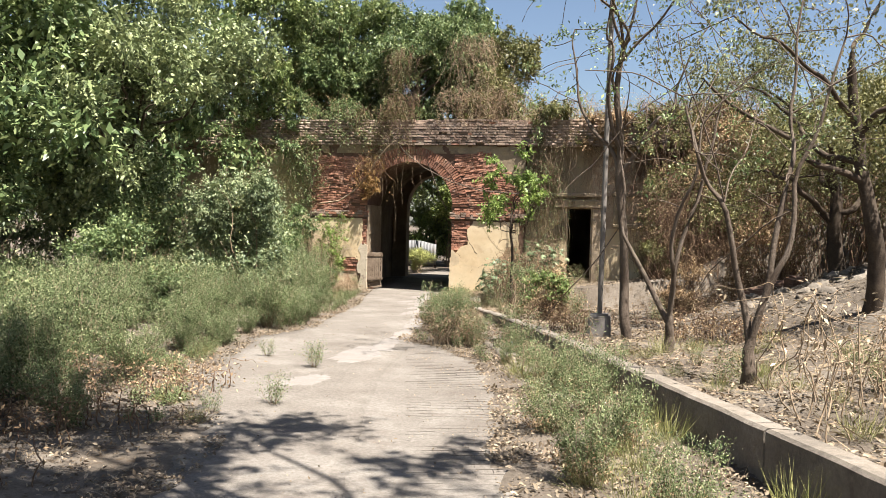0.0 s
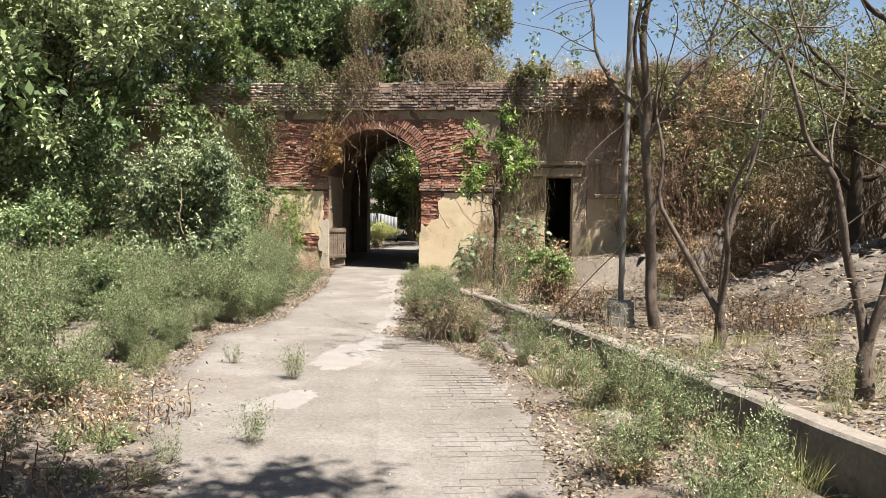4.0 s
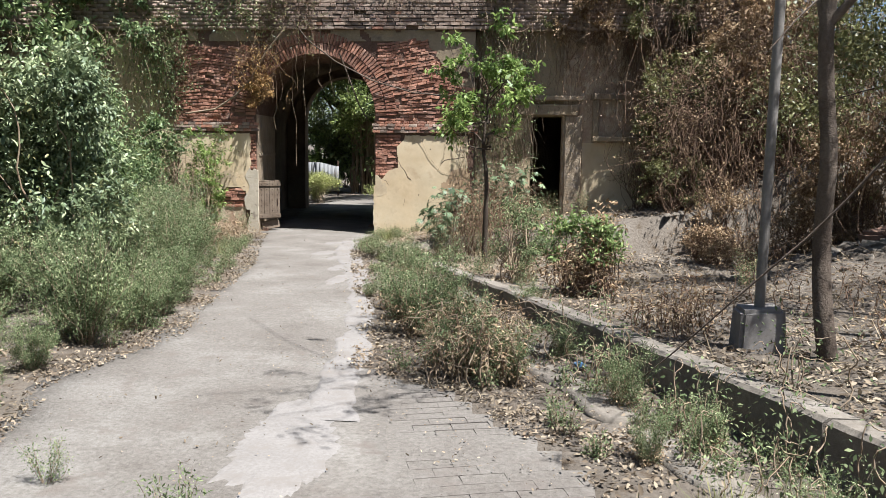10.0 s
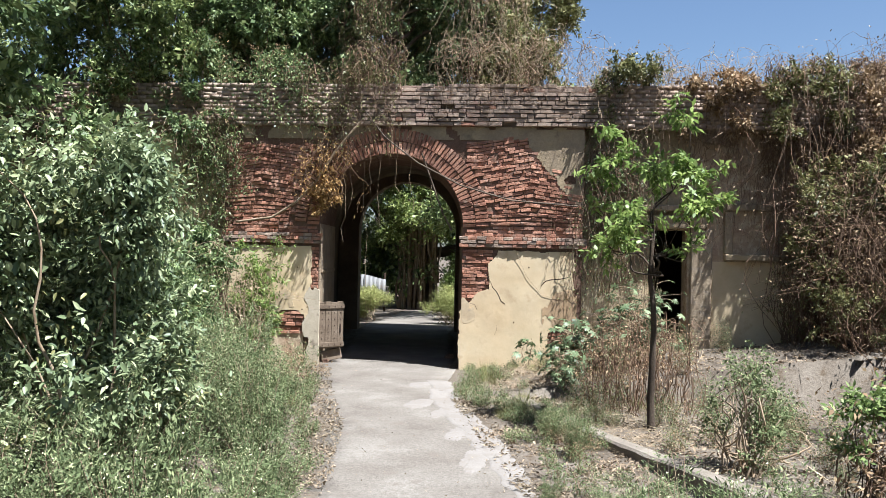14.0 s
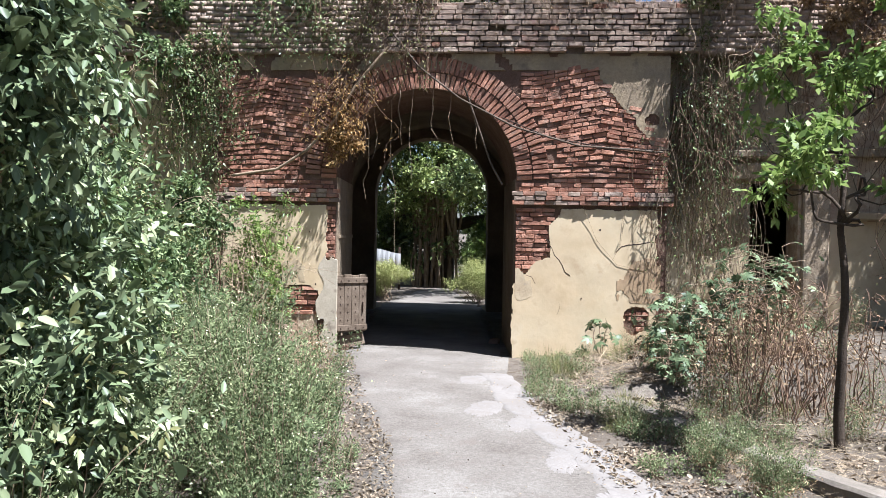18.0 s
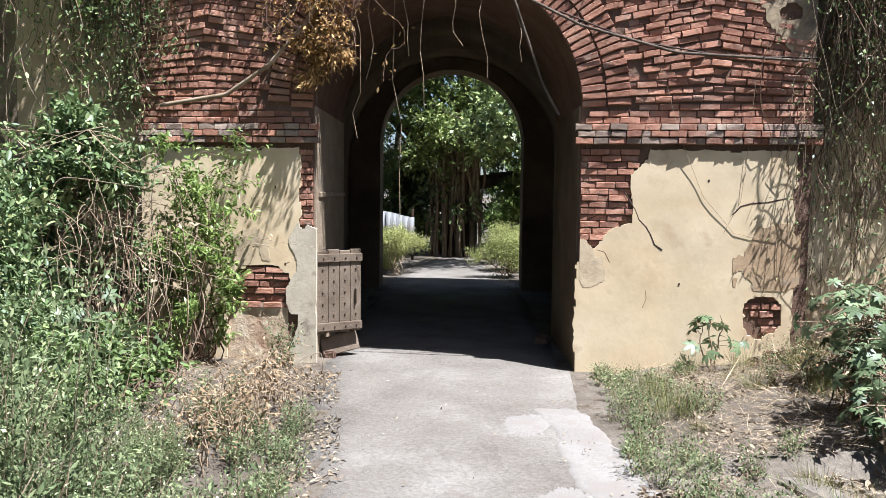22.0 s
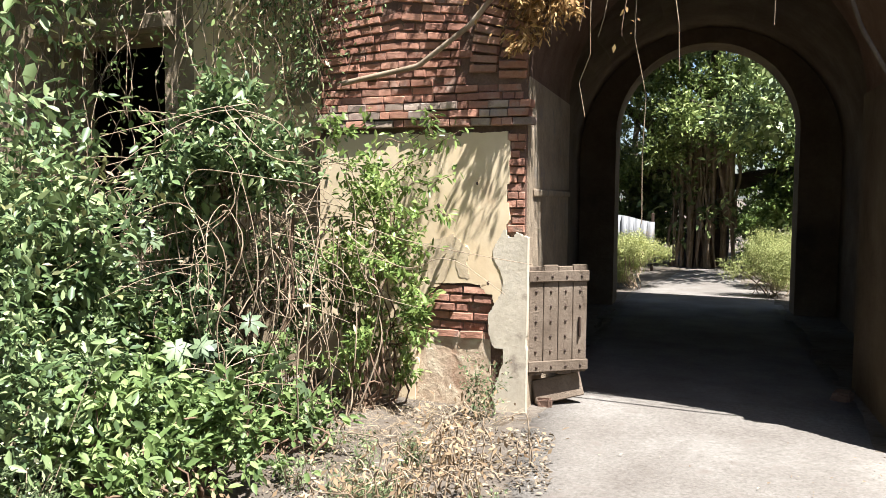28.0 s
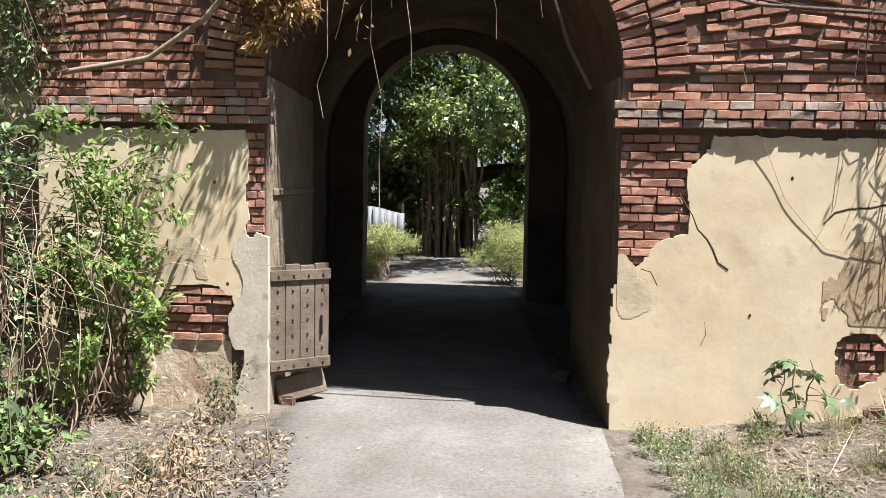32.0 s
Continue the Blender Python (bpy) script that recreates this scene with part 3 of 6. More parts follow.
def make_vault():
    bm = bmesh.new()
    half, spring, seg = 1.85, 2.35, 20
    prof = [(-half, -0.3), (-half, spring)] + [(-half * math.cos(math.pi * k / seg), spring + half * math.sin(math.pi * k / seg)) for k in range(1, seg)] + [(half, spring), (half, -0.3)]
    rows = []
    for y in (2.0, 3.5, 5.0, 6.7):
        rows.append(([bm.verts.new((SKEW * y + x, y, z)) for x, z in prof], [bm.verts.new((SKEW * y + x * 1.3, y, z if z < spring else spring + (z - spring) * 1.3 + 0.02)) for x, z in prof]))
    for (a, p), (b, q) in zip(rows, rows[1:]):
        for k in range(len(a) - 1):
            bm.faces.new((a[k], a[k + 1], b[k + 1], b[k]))
            bm.faces.new((p[k + 1], p[k], q[k], q[k + 1]))
    for a, p in (rows[0], rows[-1]):
        for k in range(len(a) - 1):
            bm.faces.new((a[k], p[k], p[k + 1], a[k + 1]))
    # The passage's darkness is put into the vault's colour.
    ob = part("vault", bm, M["interior_shade"])
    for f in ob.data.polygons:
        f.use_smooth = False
    return tagged(ob, "plastered barrel vault of the passage, its shade in the colour", "ceiling", kind="structure")


make_vault()
# Rear wall in the shade-toned plaster, dark by colour.
tagged(arch_wall("wall_north", -9.6, 10.2, -0.4, 4.45, 1.3, 2.68, 6.65, 7.3, SKEW * 6.65, SKEW * 7.3, M["interior_shade"]), "dark rear wall of the gatehouse with a round-headed archway", "wall", kind="structure")
tagged(part("roof", box(-9.3, 9.5, 0.35, 7.35, 4.45, 4.75), M["stained_wall"]), "flat overgrown roof slab of the gatehouse", "roof", kind="structure")
# side ranges: the left one with a window hole, the right one with a low doorway
west = tagged(empty("wall_west_range"), "stained plaster wall with a dark broken window behind creepers", "wall", kind="structure")
for a in ((-9.3, -6.35, 0.18, 0.7, -0.4, 4.45), (-4.95, -3.15, 0.18, 0.7, -0.4, 4.45), (-6.35, -4.95, 0.18, 0.7, -0.4, 1.2), (-6.35, -4.95, 0.18, 0.7, 3.2, 4.45)):
    part("wall_panel", box(*a), M["stained_wall"], west)
part("window_hood", box(-6.55, -4.75, 0.03, 0.18, 3.22, 3.38, 0.02), M["stained_wall"], west)
east = tagged(empty("wall_east_range"), "stained ochre plaster wall with a low dark doorway", "wall", kind="structure")
for a in ((3.5, 4.74, 0.3, 0.8, -0.4, 4.45), (5.42, 9.5, 0.3, 0.8, -0.4, 4.45), (4.74, 5.42, 0.3, 0.8, 2.64, 4.45), (4.74, 5.42, 0.3, 0.8, -0.4, 0.6)):
    part("wall_panel", box(*a), M["brick_dust" if a[0] > 5 else "stained_wall"], east)
part("lintel", box(4.35, 5.75, 0.16, 0.299, 2.66, 2.9, 0.02), M["stained_wall"], east)
part("lintel_cornice", box(4.3, 5.85, 0.1, 0.297, 2.98, 3.08, 0.015), M["tan_scar"], east)
part("doorway_pier", box(5.46, 5.84, 0.2, 0.298, 0.2, 2.66, 0.02), M["tan_scar"], east)
part("panel_sill", box(6.05, 7.15, 0.14, 0.298, 2.1, 2.22, 0.02), M["stained_wall"], east)
part("panel_frame", box(6.05, 6.2, 0.2, 0.297, 2.22, 3.0, 0.015), M["stained_wall"], east)
part("panel_frame", box(7.0, 7.15, 0.2, 0.297, 2.22, 3.0, 0.015), M["stained_wall"], east)
part("panel_hood", box(6.0, 7.2, 0.16, 0.298, 3.0, 3.14, 0.02), M["stained_wall"], east)
# Unseen walls added to close the rooms; their colour holds the dark.
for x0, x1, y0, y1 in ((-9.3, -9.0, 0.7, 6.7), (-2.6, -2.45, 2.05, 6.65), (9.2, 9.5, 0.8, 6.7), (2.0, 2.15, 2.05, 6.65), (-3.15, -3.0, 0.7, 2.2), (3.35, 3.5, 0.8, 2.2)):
    wall_box("wall_inner", x0, x1, y0, y1, -0.4, 4.44, M["interior_shade"], "added unseen partition wall keeping the ruined range dark")
wall_box("wall_inner", -3.0, -1.9, 2.06, 2.2, -0.4, 4.44, M["interior_shade"], "added unseen partition wall keeping the ruined range dark")
wall_box("wall_inner", 1.75, 3.35, 2.06, 2.2, -0.4, 4.44, M["interior_shade"], "added unseen partition wall keeping the ruined range dark")


# ---- bricks ----
def brick_mesh(seed):
    """A worn brick of unit size: a flat face with slightly rubbed, uneven edges."""
    r = np.random.default_rng(seed)
    bm = bmesh.new()
    rings = []
    for y, kx, kz in ((0.5, 1.0, 1.0), (-0.38, 1.0, 1.0), (-0.5, 0.955, 0.84)):
        ring = []
        for x, z in ((-0.5, -0.5), (0, -0.5), (0.5, -0.5), (0.5, 0.5), (0, 0.5), (-0.5, 0.5)):
            j = r.normal(0, 1, 3) * ((0.012, 0.03, 0.03) if y < 0 else (0, 0, 0))
            ring.append(bm.verts.new((x * kx + j[0], y + j[1], z * kz + j[2])))
        rings.append(ring)
    for p, q in zip(rings, rings[1:]):
        for k in range(6):
            bm.faces.new((p[k], p[(k + 1) % 6], q[(k + 1) % 6], q[k]))
    f = rings[-1]
    bm.faces.new((f[0], f[1], f[4], f[5]))
    bm.faces.new((f[1], f[2], f[3], f[4]))
    bmesh.ops.recalc_face_normals(bm, faces=bm.faces)
    me = bpy.data.meshes.new("brick")
    bm.to_mesh(me)
    bm.free()
    return me


BRICKS = {}
for key in ("brick", "pale_brick", "mortar"):
    BRICKS[key] = []
    for s in range(7):
        me = brick_mesh(s)
        me.materials.append(M[key])
        BRICKS[key].append(me)


def lay(parent, x, z, length, height, tilt=0.0, y=0.0, depth=0.11, kind="brick", name="brick"):
    ob = new(name, BRICKS[kind][int(rng.integers(0, 7))])
    ob.parent = parent
    ob.matrix_basis = pose(x, y + depth / 2 + float(rng.normal(0, 0.007)), z, 0, tilt + float(rng.normal(0, 1.1)), float(rng.normal(0, 1.2))) @ Matrix.Diagonal((length, depth, height, 1))
    return ob


COURSE = 0.064


def courses(parent, x0, x1, z0, z1, keep, slope=None, y=0.0, kind="brick", length=0.19, course=COURSE, gap=0.006, jag=0.0, mix=0.28):
    row = 0
    z = z0 + course / 2
    while z < z1:
        x = x0 - (length / 2 if row % 2 else 0) + float(rng.uniform(-0.03, 0.03))
        while x < x1:
            w = length * float(rng.choice([1, 1, 1, 0.52, 0.85]))
            a, b = max(x, x0), min(x + w, x1)
            cx = (a + b) / 2
            dz, tilt = slope(cx, z) if slope else (0.0, 0.0)
            if b - a > 0.05 and keep(cx, z + dz):
                lay(parent, cx, z + dz, b - a - gap, course - gap - float(rng.uniform(0, 0.004)), tilt, y + float(rng.uniform(-jag, jag)), kind=kind if rng.random() > mix or kind != "pale_brick" else "brick")
            x += w
        z += course
        row += 1


arch = tagged(empty("brick_arch"), "two rings of red brick round the archway", "arch", kind="structure")
for r0, turn in ((1.335, 0), (1.575, 0.5)):
    n = int(math.pi * r0 / 0.068)
    for k in range(n):
        a = math.pi * (k + 0.5 + turn * 0.5) / n
        if a > math.pi - 0.02:
            continue
        rr = r0 + 0.115
        o = lay(arch, rr * math.cos(a), 2.6 + rr * math.sin(a), 0.225, 0.058, -math.degrees(a), -0.012 if turn else -0.004)

right_panel = tagged(empty("brick_panel"), "bare red brickwork beside the archway, plaster fallen away", "brickwork", kind="structure")
left_panel = tagged(empty("brick_panel"), "bare red brickwork with roots across it", "brickwork", kind="structure")


def off_ring(x, z):
    return math.hypot(x, z - 2.6) > 1.86 if z > 2.6 else abs(x) > 1.34


def bend(x, z):
    lift = min(max((z - 2.6) / 0.5, 0), 1)
    up = 1 - abs(x - 2.55) / 0.95
    return (0.16 * lift * max(up, 0), (-11 if x < 2.55 else 10) * lift if up > 0 else 0.0)


def bend_left(x, z):
    lift = min(max((z - 2.6) / 0.6, 0), 1)
    up = 1 - abs(x + 2.45) / 0.95
    return (0.12 * lift * max(up, 0), (-9 if x < -2.45 else 9) * lift if up > 0 else 0.0)


courses(right_panel, 1.36, 3.5, 2.445, 4.18, lambda x, z: off_ring(x, z) and z < 4.3 - max(0, x - 2.3) * 0.95 + 0.12 * noise.noise(Vector((x * 4, z * 4, 0))), bend, jag=0.012)
courses(left_panel, -3.14, -1.36, 2.445, 4.18, lambda x, z: off_ring(x, z) and z < 4.1, bend_left, jag=0.012)
right_quoin = tagged(empty("brick_quoin"), "worn red brick corner of the jamb with plaster fallen away", "brickwork", kind="structure")
left_quoin = tagged(empty("brick_quoin"), "narrow strip of red brick showing at the jamb", "brickwork", kind="structure")
courses(right_quoin, 1.335, 1.9, 1.18, 2.22, lambda x, z: x < np.interp(z, [1.15, 1.35, 1.5, 1.9, 2.1, 2.3], [1.45, 1.62, 1.84, 1.82, 2.0, 2.05]))
courses(left_quoin, -1.475, -1.335, 1.42, 2.22, lambda x, z: True)
cornice_r = tagged(empty("brick_cornice"), "projecting cornice of weathered brick courses", "cornice", kind="structure")
cornice_l = tagged(empty("brick_cornice"), "projecting cornice of weathered brick courses, chipped at its end", "cornice", kind="structure")
for cor, a, b in ((cornice_r, 1.27, 3.58), (cornice_l, -3.18, -1.27)):
    for k, (out, kind) in enumerate(((0.052, "pale_brick"), (0.06, "pale_brick"), (0.054, "pale_brick"))):
        courses(cor, a, b, 2.245 + k * 0.066, 2.245 + k * 0.066 + 0.05, lambda x, z: True, None, -out, kind, 0.17, 0.066, 0.005, 0.008, 0.55)
niche = tagged(empty("brick_niche"), "broken hole in the plaster showing rough bricks", "brickwork", kind="structure")
courses(niche, -2.16, -1.58, 0.56, 0.98, lambda x, z: ((x + 1.87) / 0.31) ** 2 + ((z - 0.74) / 0.24) ** 2 < 1.1, None, -0.004, "brick", 0.2, 0.072, 0.014, 0.012)
hole = tagged(empty("brick_niche"), "ragged hole in the plaster with broken bricks inside", "brickwork", kind="structure")
courses(hole, 2.9, 3.3, 0.36, 0.84, lambda x, z: rng.random() > 0.3, None, 0.008, "brick", 0.16, 0.075, 0.016, 0.02)
parapet = tagged(empty("parapet"), "projecting parapet band of thin bleached bricks above the arch", "parapet", kind="structure")
part("core", box(-3.3, 9.5, 0.05, 0.4, 4.45, 5.2, 0.01), M["pale_brick"], parapet)
part("core", box(-9.3, -3.3, 0.1, 0.4, 4.45, 5.1, 0.01), M["pale_brick"], parapet)
for k in range(10):
    courses(parapet, -0.6, 3.9, 4.44 + k * 0.078, 4.44 + k * 0.078 + 0.05, lambda x, z: rng.random() > (0.35 if k == 9 else 0.02), None, -0.1 if k < 8 else -0.06, "pale_brick", 0.25, 0.078, 0.012, 0.012, 0.04)


def course_stuff(name, x0, x1, z0, z1, y, kind, label, parent):
    """Joined courses too far off to be told apart singly."""
    bm = bmesh.new()
    z, row = z0, 0
    V, F = [], []
    while z < z1:
        x = x0 - (0.12 if row % 2 else 0)
        while x < x1:
            j = rng.normal(0, 0.008, 2)
            a, b, c, d, yy = max(x, x0), min(x + 0.235, x1), z + j[0], z + 0.066 + j[0], y + j[1]
            n = len(V)
            V += [(a, yy, c), (b, yy, c), (b, yy, d), (a, yy, d), (a, y + 0.15, c), (b, y + 0.15, c), (b, y + 0.15, d), (a, y + 0.15, d)]
            F += [(n, n + 1, n + 2, n + 3), (n + 3, n + 2, n + 6, n + 7), (n + 1, n, n + 4, n + 5), (n, n + 3, n + 7, n + 4), (n + 2, n + 1, n + 5, n + 6)]
            x += 0.25
        z += 0.078
        row += 1
    bm.free()
    ob = put(name, np_mesh(name, V, F, M[kind]), parent, label)
    return tagged(ob, kind="stuff")


course_stuff("brick_courses", 3.9, 9.4, 4.44, 5.2, -0.02, "pale_brick", "weathered thin brick courses", parapet)
course_stuff("brick_courses", -9.2, -0.6, 4.44, 5.2, -0.06, "pale_brick", "weathered thin brick courses", parapet)


# ---- plaster skins with broken edges ----
def skin(name, x0, x1, z0, z1, inside, y, thick, mat, parent, cell=0.035, label=""):
    """Plaster left on the wall where inside(x, z) > 0; its broken edge follows that border."""
    nx, nz = int((x1 - x0) / cell) + 1, int((z1 - z0) / cell) + 1
    f = lambda x, z: inside(x, z) + 0.03 * noise.noise(Vector((x * 6, z * 6, 2))) + 0.014 * noise.noise(Vector((x * 19, z * 19, 5)))
    ok, pts = {}, {}
    for i in range(nx + 1):
        for k in range(nz + 1):
            x, z = x0 + i * (x1 - x0) / nx, z0 + k * (z1 - z0) / nz
            v = f(x, z)
            far = v
            if v < 0:
                gx, gz = (f(x + 0.006, z) - v) / 0.006, (f(x, z + 0.006) - v) / 0.006
                g = math.sqrt(gx * gx + gz * gz) + 0.05
                far = v / g
                s = min(cell, -far) / g
                x, z = x + gx * s, z + gz * s
            ok[i, k], pts[i, k] = far > -cell * 0.75, (x, z)
    bm = bmesh.new()
    vs = {}

    def vert(i, k):
        if (i, k) not in vs:
            x, z = pts[i, k]
            vs[i, k] = bm.verts.new((x, y + 0.006 * noise.noise(Vector((x * 2.5, z * 2.5, 7))), z))
        return vs[i, k]

    for i in range(nx):
        for k in range(nz):
            c = ((i, k), (i + 1, k), (i + 1, k + 1), (i, k + 1))
            if all(ok[q] for q in c):
                bm.faces.new([vert(*q) for q in c])
    ext = bmesh.ops.extrude_face_region(bm, geom=bm.faces[:])
    for v in ext["geom"]:
        if isinstance(v, bmesh.types.BMVert):
            v.co.y += thick
    return part(name, bm, mat, parent, label)


plaster_r = lambda x, z: min(x - np.interp(z, [0, 1.08, 1.2, 1.42, 1.5, 1.7, 1.95, 2.08, 2.2], [1.3, 1.3, 1.45, 1.62, 1.84, 1.84, 1.8, 1.95, 2.0]), 2.19 - z, 3.36 - x, (math.hypot((x - 3.09) / 0.17, (z - 0.6) / 0.2) - 1) * 0.14, 0.1 + abs(z - 1.72 - 0.12 * math.sin(x * 4)) if x > 2.75 else 1)
plaster_l = lambda x, z: min(2.2 - z, -1.47 - x if z > 1.4 else -1.36 - x, (math.hypot((x + 1.87) / 0.34, (z - 0.76) / 0.25) - 1) * 0.24, max(z - 0.62, -2.22 - x))
plaster_g = lambda x, z: min(1.5 + 0.1 * math.sin(x * 23) - z - 0.6 * max(0, -1.5 - x), np.interp(z, [0, 1.38, 1.46, 2.3], [-1.3, -1.3, -1.47, -1.47]) - x + 0.01, x + 1.53 + 0.1 * (1.2 - z) * (z > 0.5) + 0.05 * math.sin(z * 11))
skin("plaster_skin", 1.28, 3.44, 0.0, 2.24, plaster_r, -0.014, 0.057, M["plaster"], facade, label="cracked ochre plaster left on the brick")
skin("plaster_skin", -3.14, -1.34, 0.0, 2.24, plaster_l, -0.014, 0.057, M["plaster"], facade, label="flaking ochre plaster left on the brick")
skin("eroded_render", -2.6, -1.6, 0.0, 0.62, lambda x, z: 0.2 + min(0, 0.58 - z), 0.006, 0.032, M["brick_dust"], facade, 0.05, "eroded brick and render low on the wall")
skin("render_strip", -1.85, -1.3, 0.0, 1.7, plaster_g, -0.021, 0.056, M["grey_plaster"], facade, 0.016, label="grey cement render along the jamb")
skin("render_scar", 1.34, 1.7, 0.85, 1.32, lambda x, z: 0.1 - 0.9 * max(0, math.hypot((x - 1.45) / 0.9, (z - 1.08) / 1.2) - 0.06) + 0.12 * noise.noise(Vector((x * 5, z * 5, 3))), -0.0165, 0.012, M["plaster_scar"], facade, 0.018, "rough scar in the plaster")
skin("render_scar", 2.8, 3.42, 0.85, 1.5, lambda x, z: 0.1 - 0.5 * max(0, math.hypot((x - 3.2) / 1.1, (z - 1.15) / 0.9) - 0.16) + 0.14 * noise.noise(Vector((x * 6, z * 6, 13))), -0.0175, 0.012, M["ochre_scar"], facade, 0.018, "brown scar where the top coat has fallen")
skin("render_scar", -2.35, -1.75, 1.0, 1.5, lambda x, z: 0.04 - 0.5 * max(0, math.hypot((x + 2.0) / 1.2, (z - 1.2) / 0.8) - 0.12) + 0.16 * noise.noise(Vector((x * 6, z * 5, 33))), -0.0172, 0.012, M["plaster_scar"], facade, 0.018, "rubbed patch in the plaster")
skin("plaster_skin", 2.5, 3.5, 2.7, 4.4, lambda x, z: min(x - 2.45 - (4.15 - z) * 0.8, 0.2 + 0.4 * noise.noise(Vector((x * 3, z * 3, 9)))), -0.004, 0.05, M["stained_wall"], facade, 0.05, "grey plaster remnant")
skin("plaster_skin", -3.14, 3.48, 4.2, 4.44, lambda x, z: 0.02 + 0.16 * noise.noise(Vector((x * 2.2, z * 3, 4))), -0.004, 0.05, M["stained_wall"], facade, 0.05, "stained plaster band")


skin("plaster_skin", 5.86, 8.2, 0.2, 2.08, lambda x, z: 0.12 + 0.3 * noise.noise(Vector((x * 1.1, z * 1.4, 6))) - 0.12 * max(0, x - 7), 0.288, 0.02, M["plaster"], east, 0.06, "ochre plaster left on the wall")
skin("plaster_skin", 3.52, 4.72, 0.2, 2.6, lambda x, z: 0.02 + 0.3 * noise.noise(Vector((x * 1.3, z * 1.2, 8))), 0.288, 0.02, M["plaster"], east, 0.06, "ochre plaster left on the wall")
skin("plaster_skin", -4.6, -3.2, 2.2, 4.3, lambda x, z: 0.1 + 0.35 * noise.noise(Vector((x * 1.3, z * 1.2, 18))), 0.168, 0.02, M["plaster"], west, 0.06, "ochre plaster left on the wall")


# ---- the low wooden door leaf ----
def make_door():
    leaf = tagged(empty("door_leaf"), "weathered half-height wooden door leaf studded with iron nails", "door")
    w, h = 0.51, 0.88
    planks = []
    for k in range(4):
        x0 = k * w / 4
        planks.append(part("plank", box(x0 + 0.002, x0 + w / 4 - 0.003, 0.0, 0.035, 0.0 + 0.01 * (k % 2), h - 0.012 * ((k + 1) % 2), 0.004), M["wood"], leaf))
    for z in (0.03, 0.75):
        part("rail", box(-0.005, w + 0.005, -0.022, -0.001, z, z + 0.085, 0.004), M["wood"], leaf)
    stud = bmesh.new()
    bmesh.ops.create_uvsphere(stud, u_segments=8, v_segments=5, radius=0.011)
    me = bpy.data.meshes.new("stud")
    stud.to_mesh(me)
    stud.free()
    me.materials.append(M["iron"])
    for i in range(4):
        for z in (0.07, 0.19, 0.31, 0.43, 0.55, 0.67, 0.79):
            s = put("stud", me, planks[i])
            s.location = ((i + 0.5) * w / 4, -0.024 if z in (0.07, 0.79) else -0.003, z)
    part("latch", box(0.43, 0.445, -0.03, -0.004, 0.3, 0.46, 0.003), M["iron"], leaf)
    leaf.matrix_basis = pose(-1.325, 0.12, 0.28, 0, 0, 39)
    return leaf


make_door()
sill = tagged(part("threshold_board", box(0, 0.42, 0.0, 0.05, 0.0, 0.2, 0.008), M["wood"]), "rotten wooden board leaning under the door leaf", "board")
sill.matrix_basis = pose(-1.28, 0.24, 0.02, -14, -9, 36)


# ---- plants ----
def lz(x, y):
    return float(land(x, y))


def stems(n, h, spread, r=0.006, bend=0.12, pts=5):
    out = []
    for _ in range(n):
        a = rng.uniform(0, 2 * np.pi)
        d = rng.uniform(0.25, 1) * spread
        hh = h * rng.uniform(0.55, 1)
        line = wander((0.04 * math.cos(a), 0.04 * math.sin(a), 0), (d * math.cos(a), d * math.sin(a), hh), pts, bend * h)
        out.append((line, np.linspace(r, r * 0.35, pts)))
    return out


def along(lines, per, spread, start=0.25):
    P, D = [], []
    for pts, _ in lines:
        t = rng.uniform(start, 1, per) * (len(pts) - 1)
        i = np.minimum(t.astype(int), len(pts) - 2)
        w = (t - i)[:, None]
        p = pts[i] * (1 - w) + pts[i + 1] * w
        o = rng.normal(0, 1, (per, 3))
        P.append(p + o * spread)
        D.append(o)
    return np.concatenate(P), np.concatenate(D)


def stem_plant(name, label, category, n, h, spread, per, leaf, mat, stem_mat="twig", r=0.006, leaf_spread=0.05, droop=0.2, aspect=0.42, extra=None):
    root = tagged(empty(name), label, category)
    ls = stems(n, h, spread, r)
    v, f = tubes(ls, 3)
    put("stem", np_mesh("stem", v, f, M[stem_mat]), root)
    p, d = along(ls, per, leaf_spread)
    v, f = leaf_quads(p, leaf, d, droop, aspect)
    put("foliage", np_mesh("foliage", v, f, M[mat]), root)
    if extra:
        p, d = along(ls, extra[0], leaf_spread, 0.0)
        v, f = leaf_quads(p, extra[1], d, droop, aspect)
        put("dead_foliage", np_mesh("dead_foliage", v, f, M[extra[2]]), root)
    return root


def place(ob, x, y, scale=1.0, turn=None, z=None, squash=1.0):
    ob.matrix_basis = pose(x, y, (lz(x, y) - 0.02) if z is None else z, 0, 0, rng.uniform(0, 360) if turn is None else turn)
    ob.scale = (scale, scale, scale * squash)


def trodden(x, y):
    """True on the line that people walk, where nothing tall grows."""
    return abs(x - np.interp(y, [-24, -21, -18, -16.3, -15, -12.3, -10.6, -6], [6.4, 5.0, 4.15, 3.4, 2.3, 1.4, 1.5, 0.9])) < 0.88


def scatter(protos, spots, group, lo=0.75, hi=1.25):
    """Each prototype stands at one spot, its copies at the rest."""
    spots = [s for s in spots if not trodden(*s)]
    for k, (x, y) in enumerate(spots):
        ob = protos[k] if k < len(protos) else copy_thing(protos[k % len(protos)], Matrix.Identity(4))
        place(ob, x, y, float(rng.uniform(lo, hi)), squash=float(rng.uniform(0.85, 1.15)))
        tagged(ob, group=group)


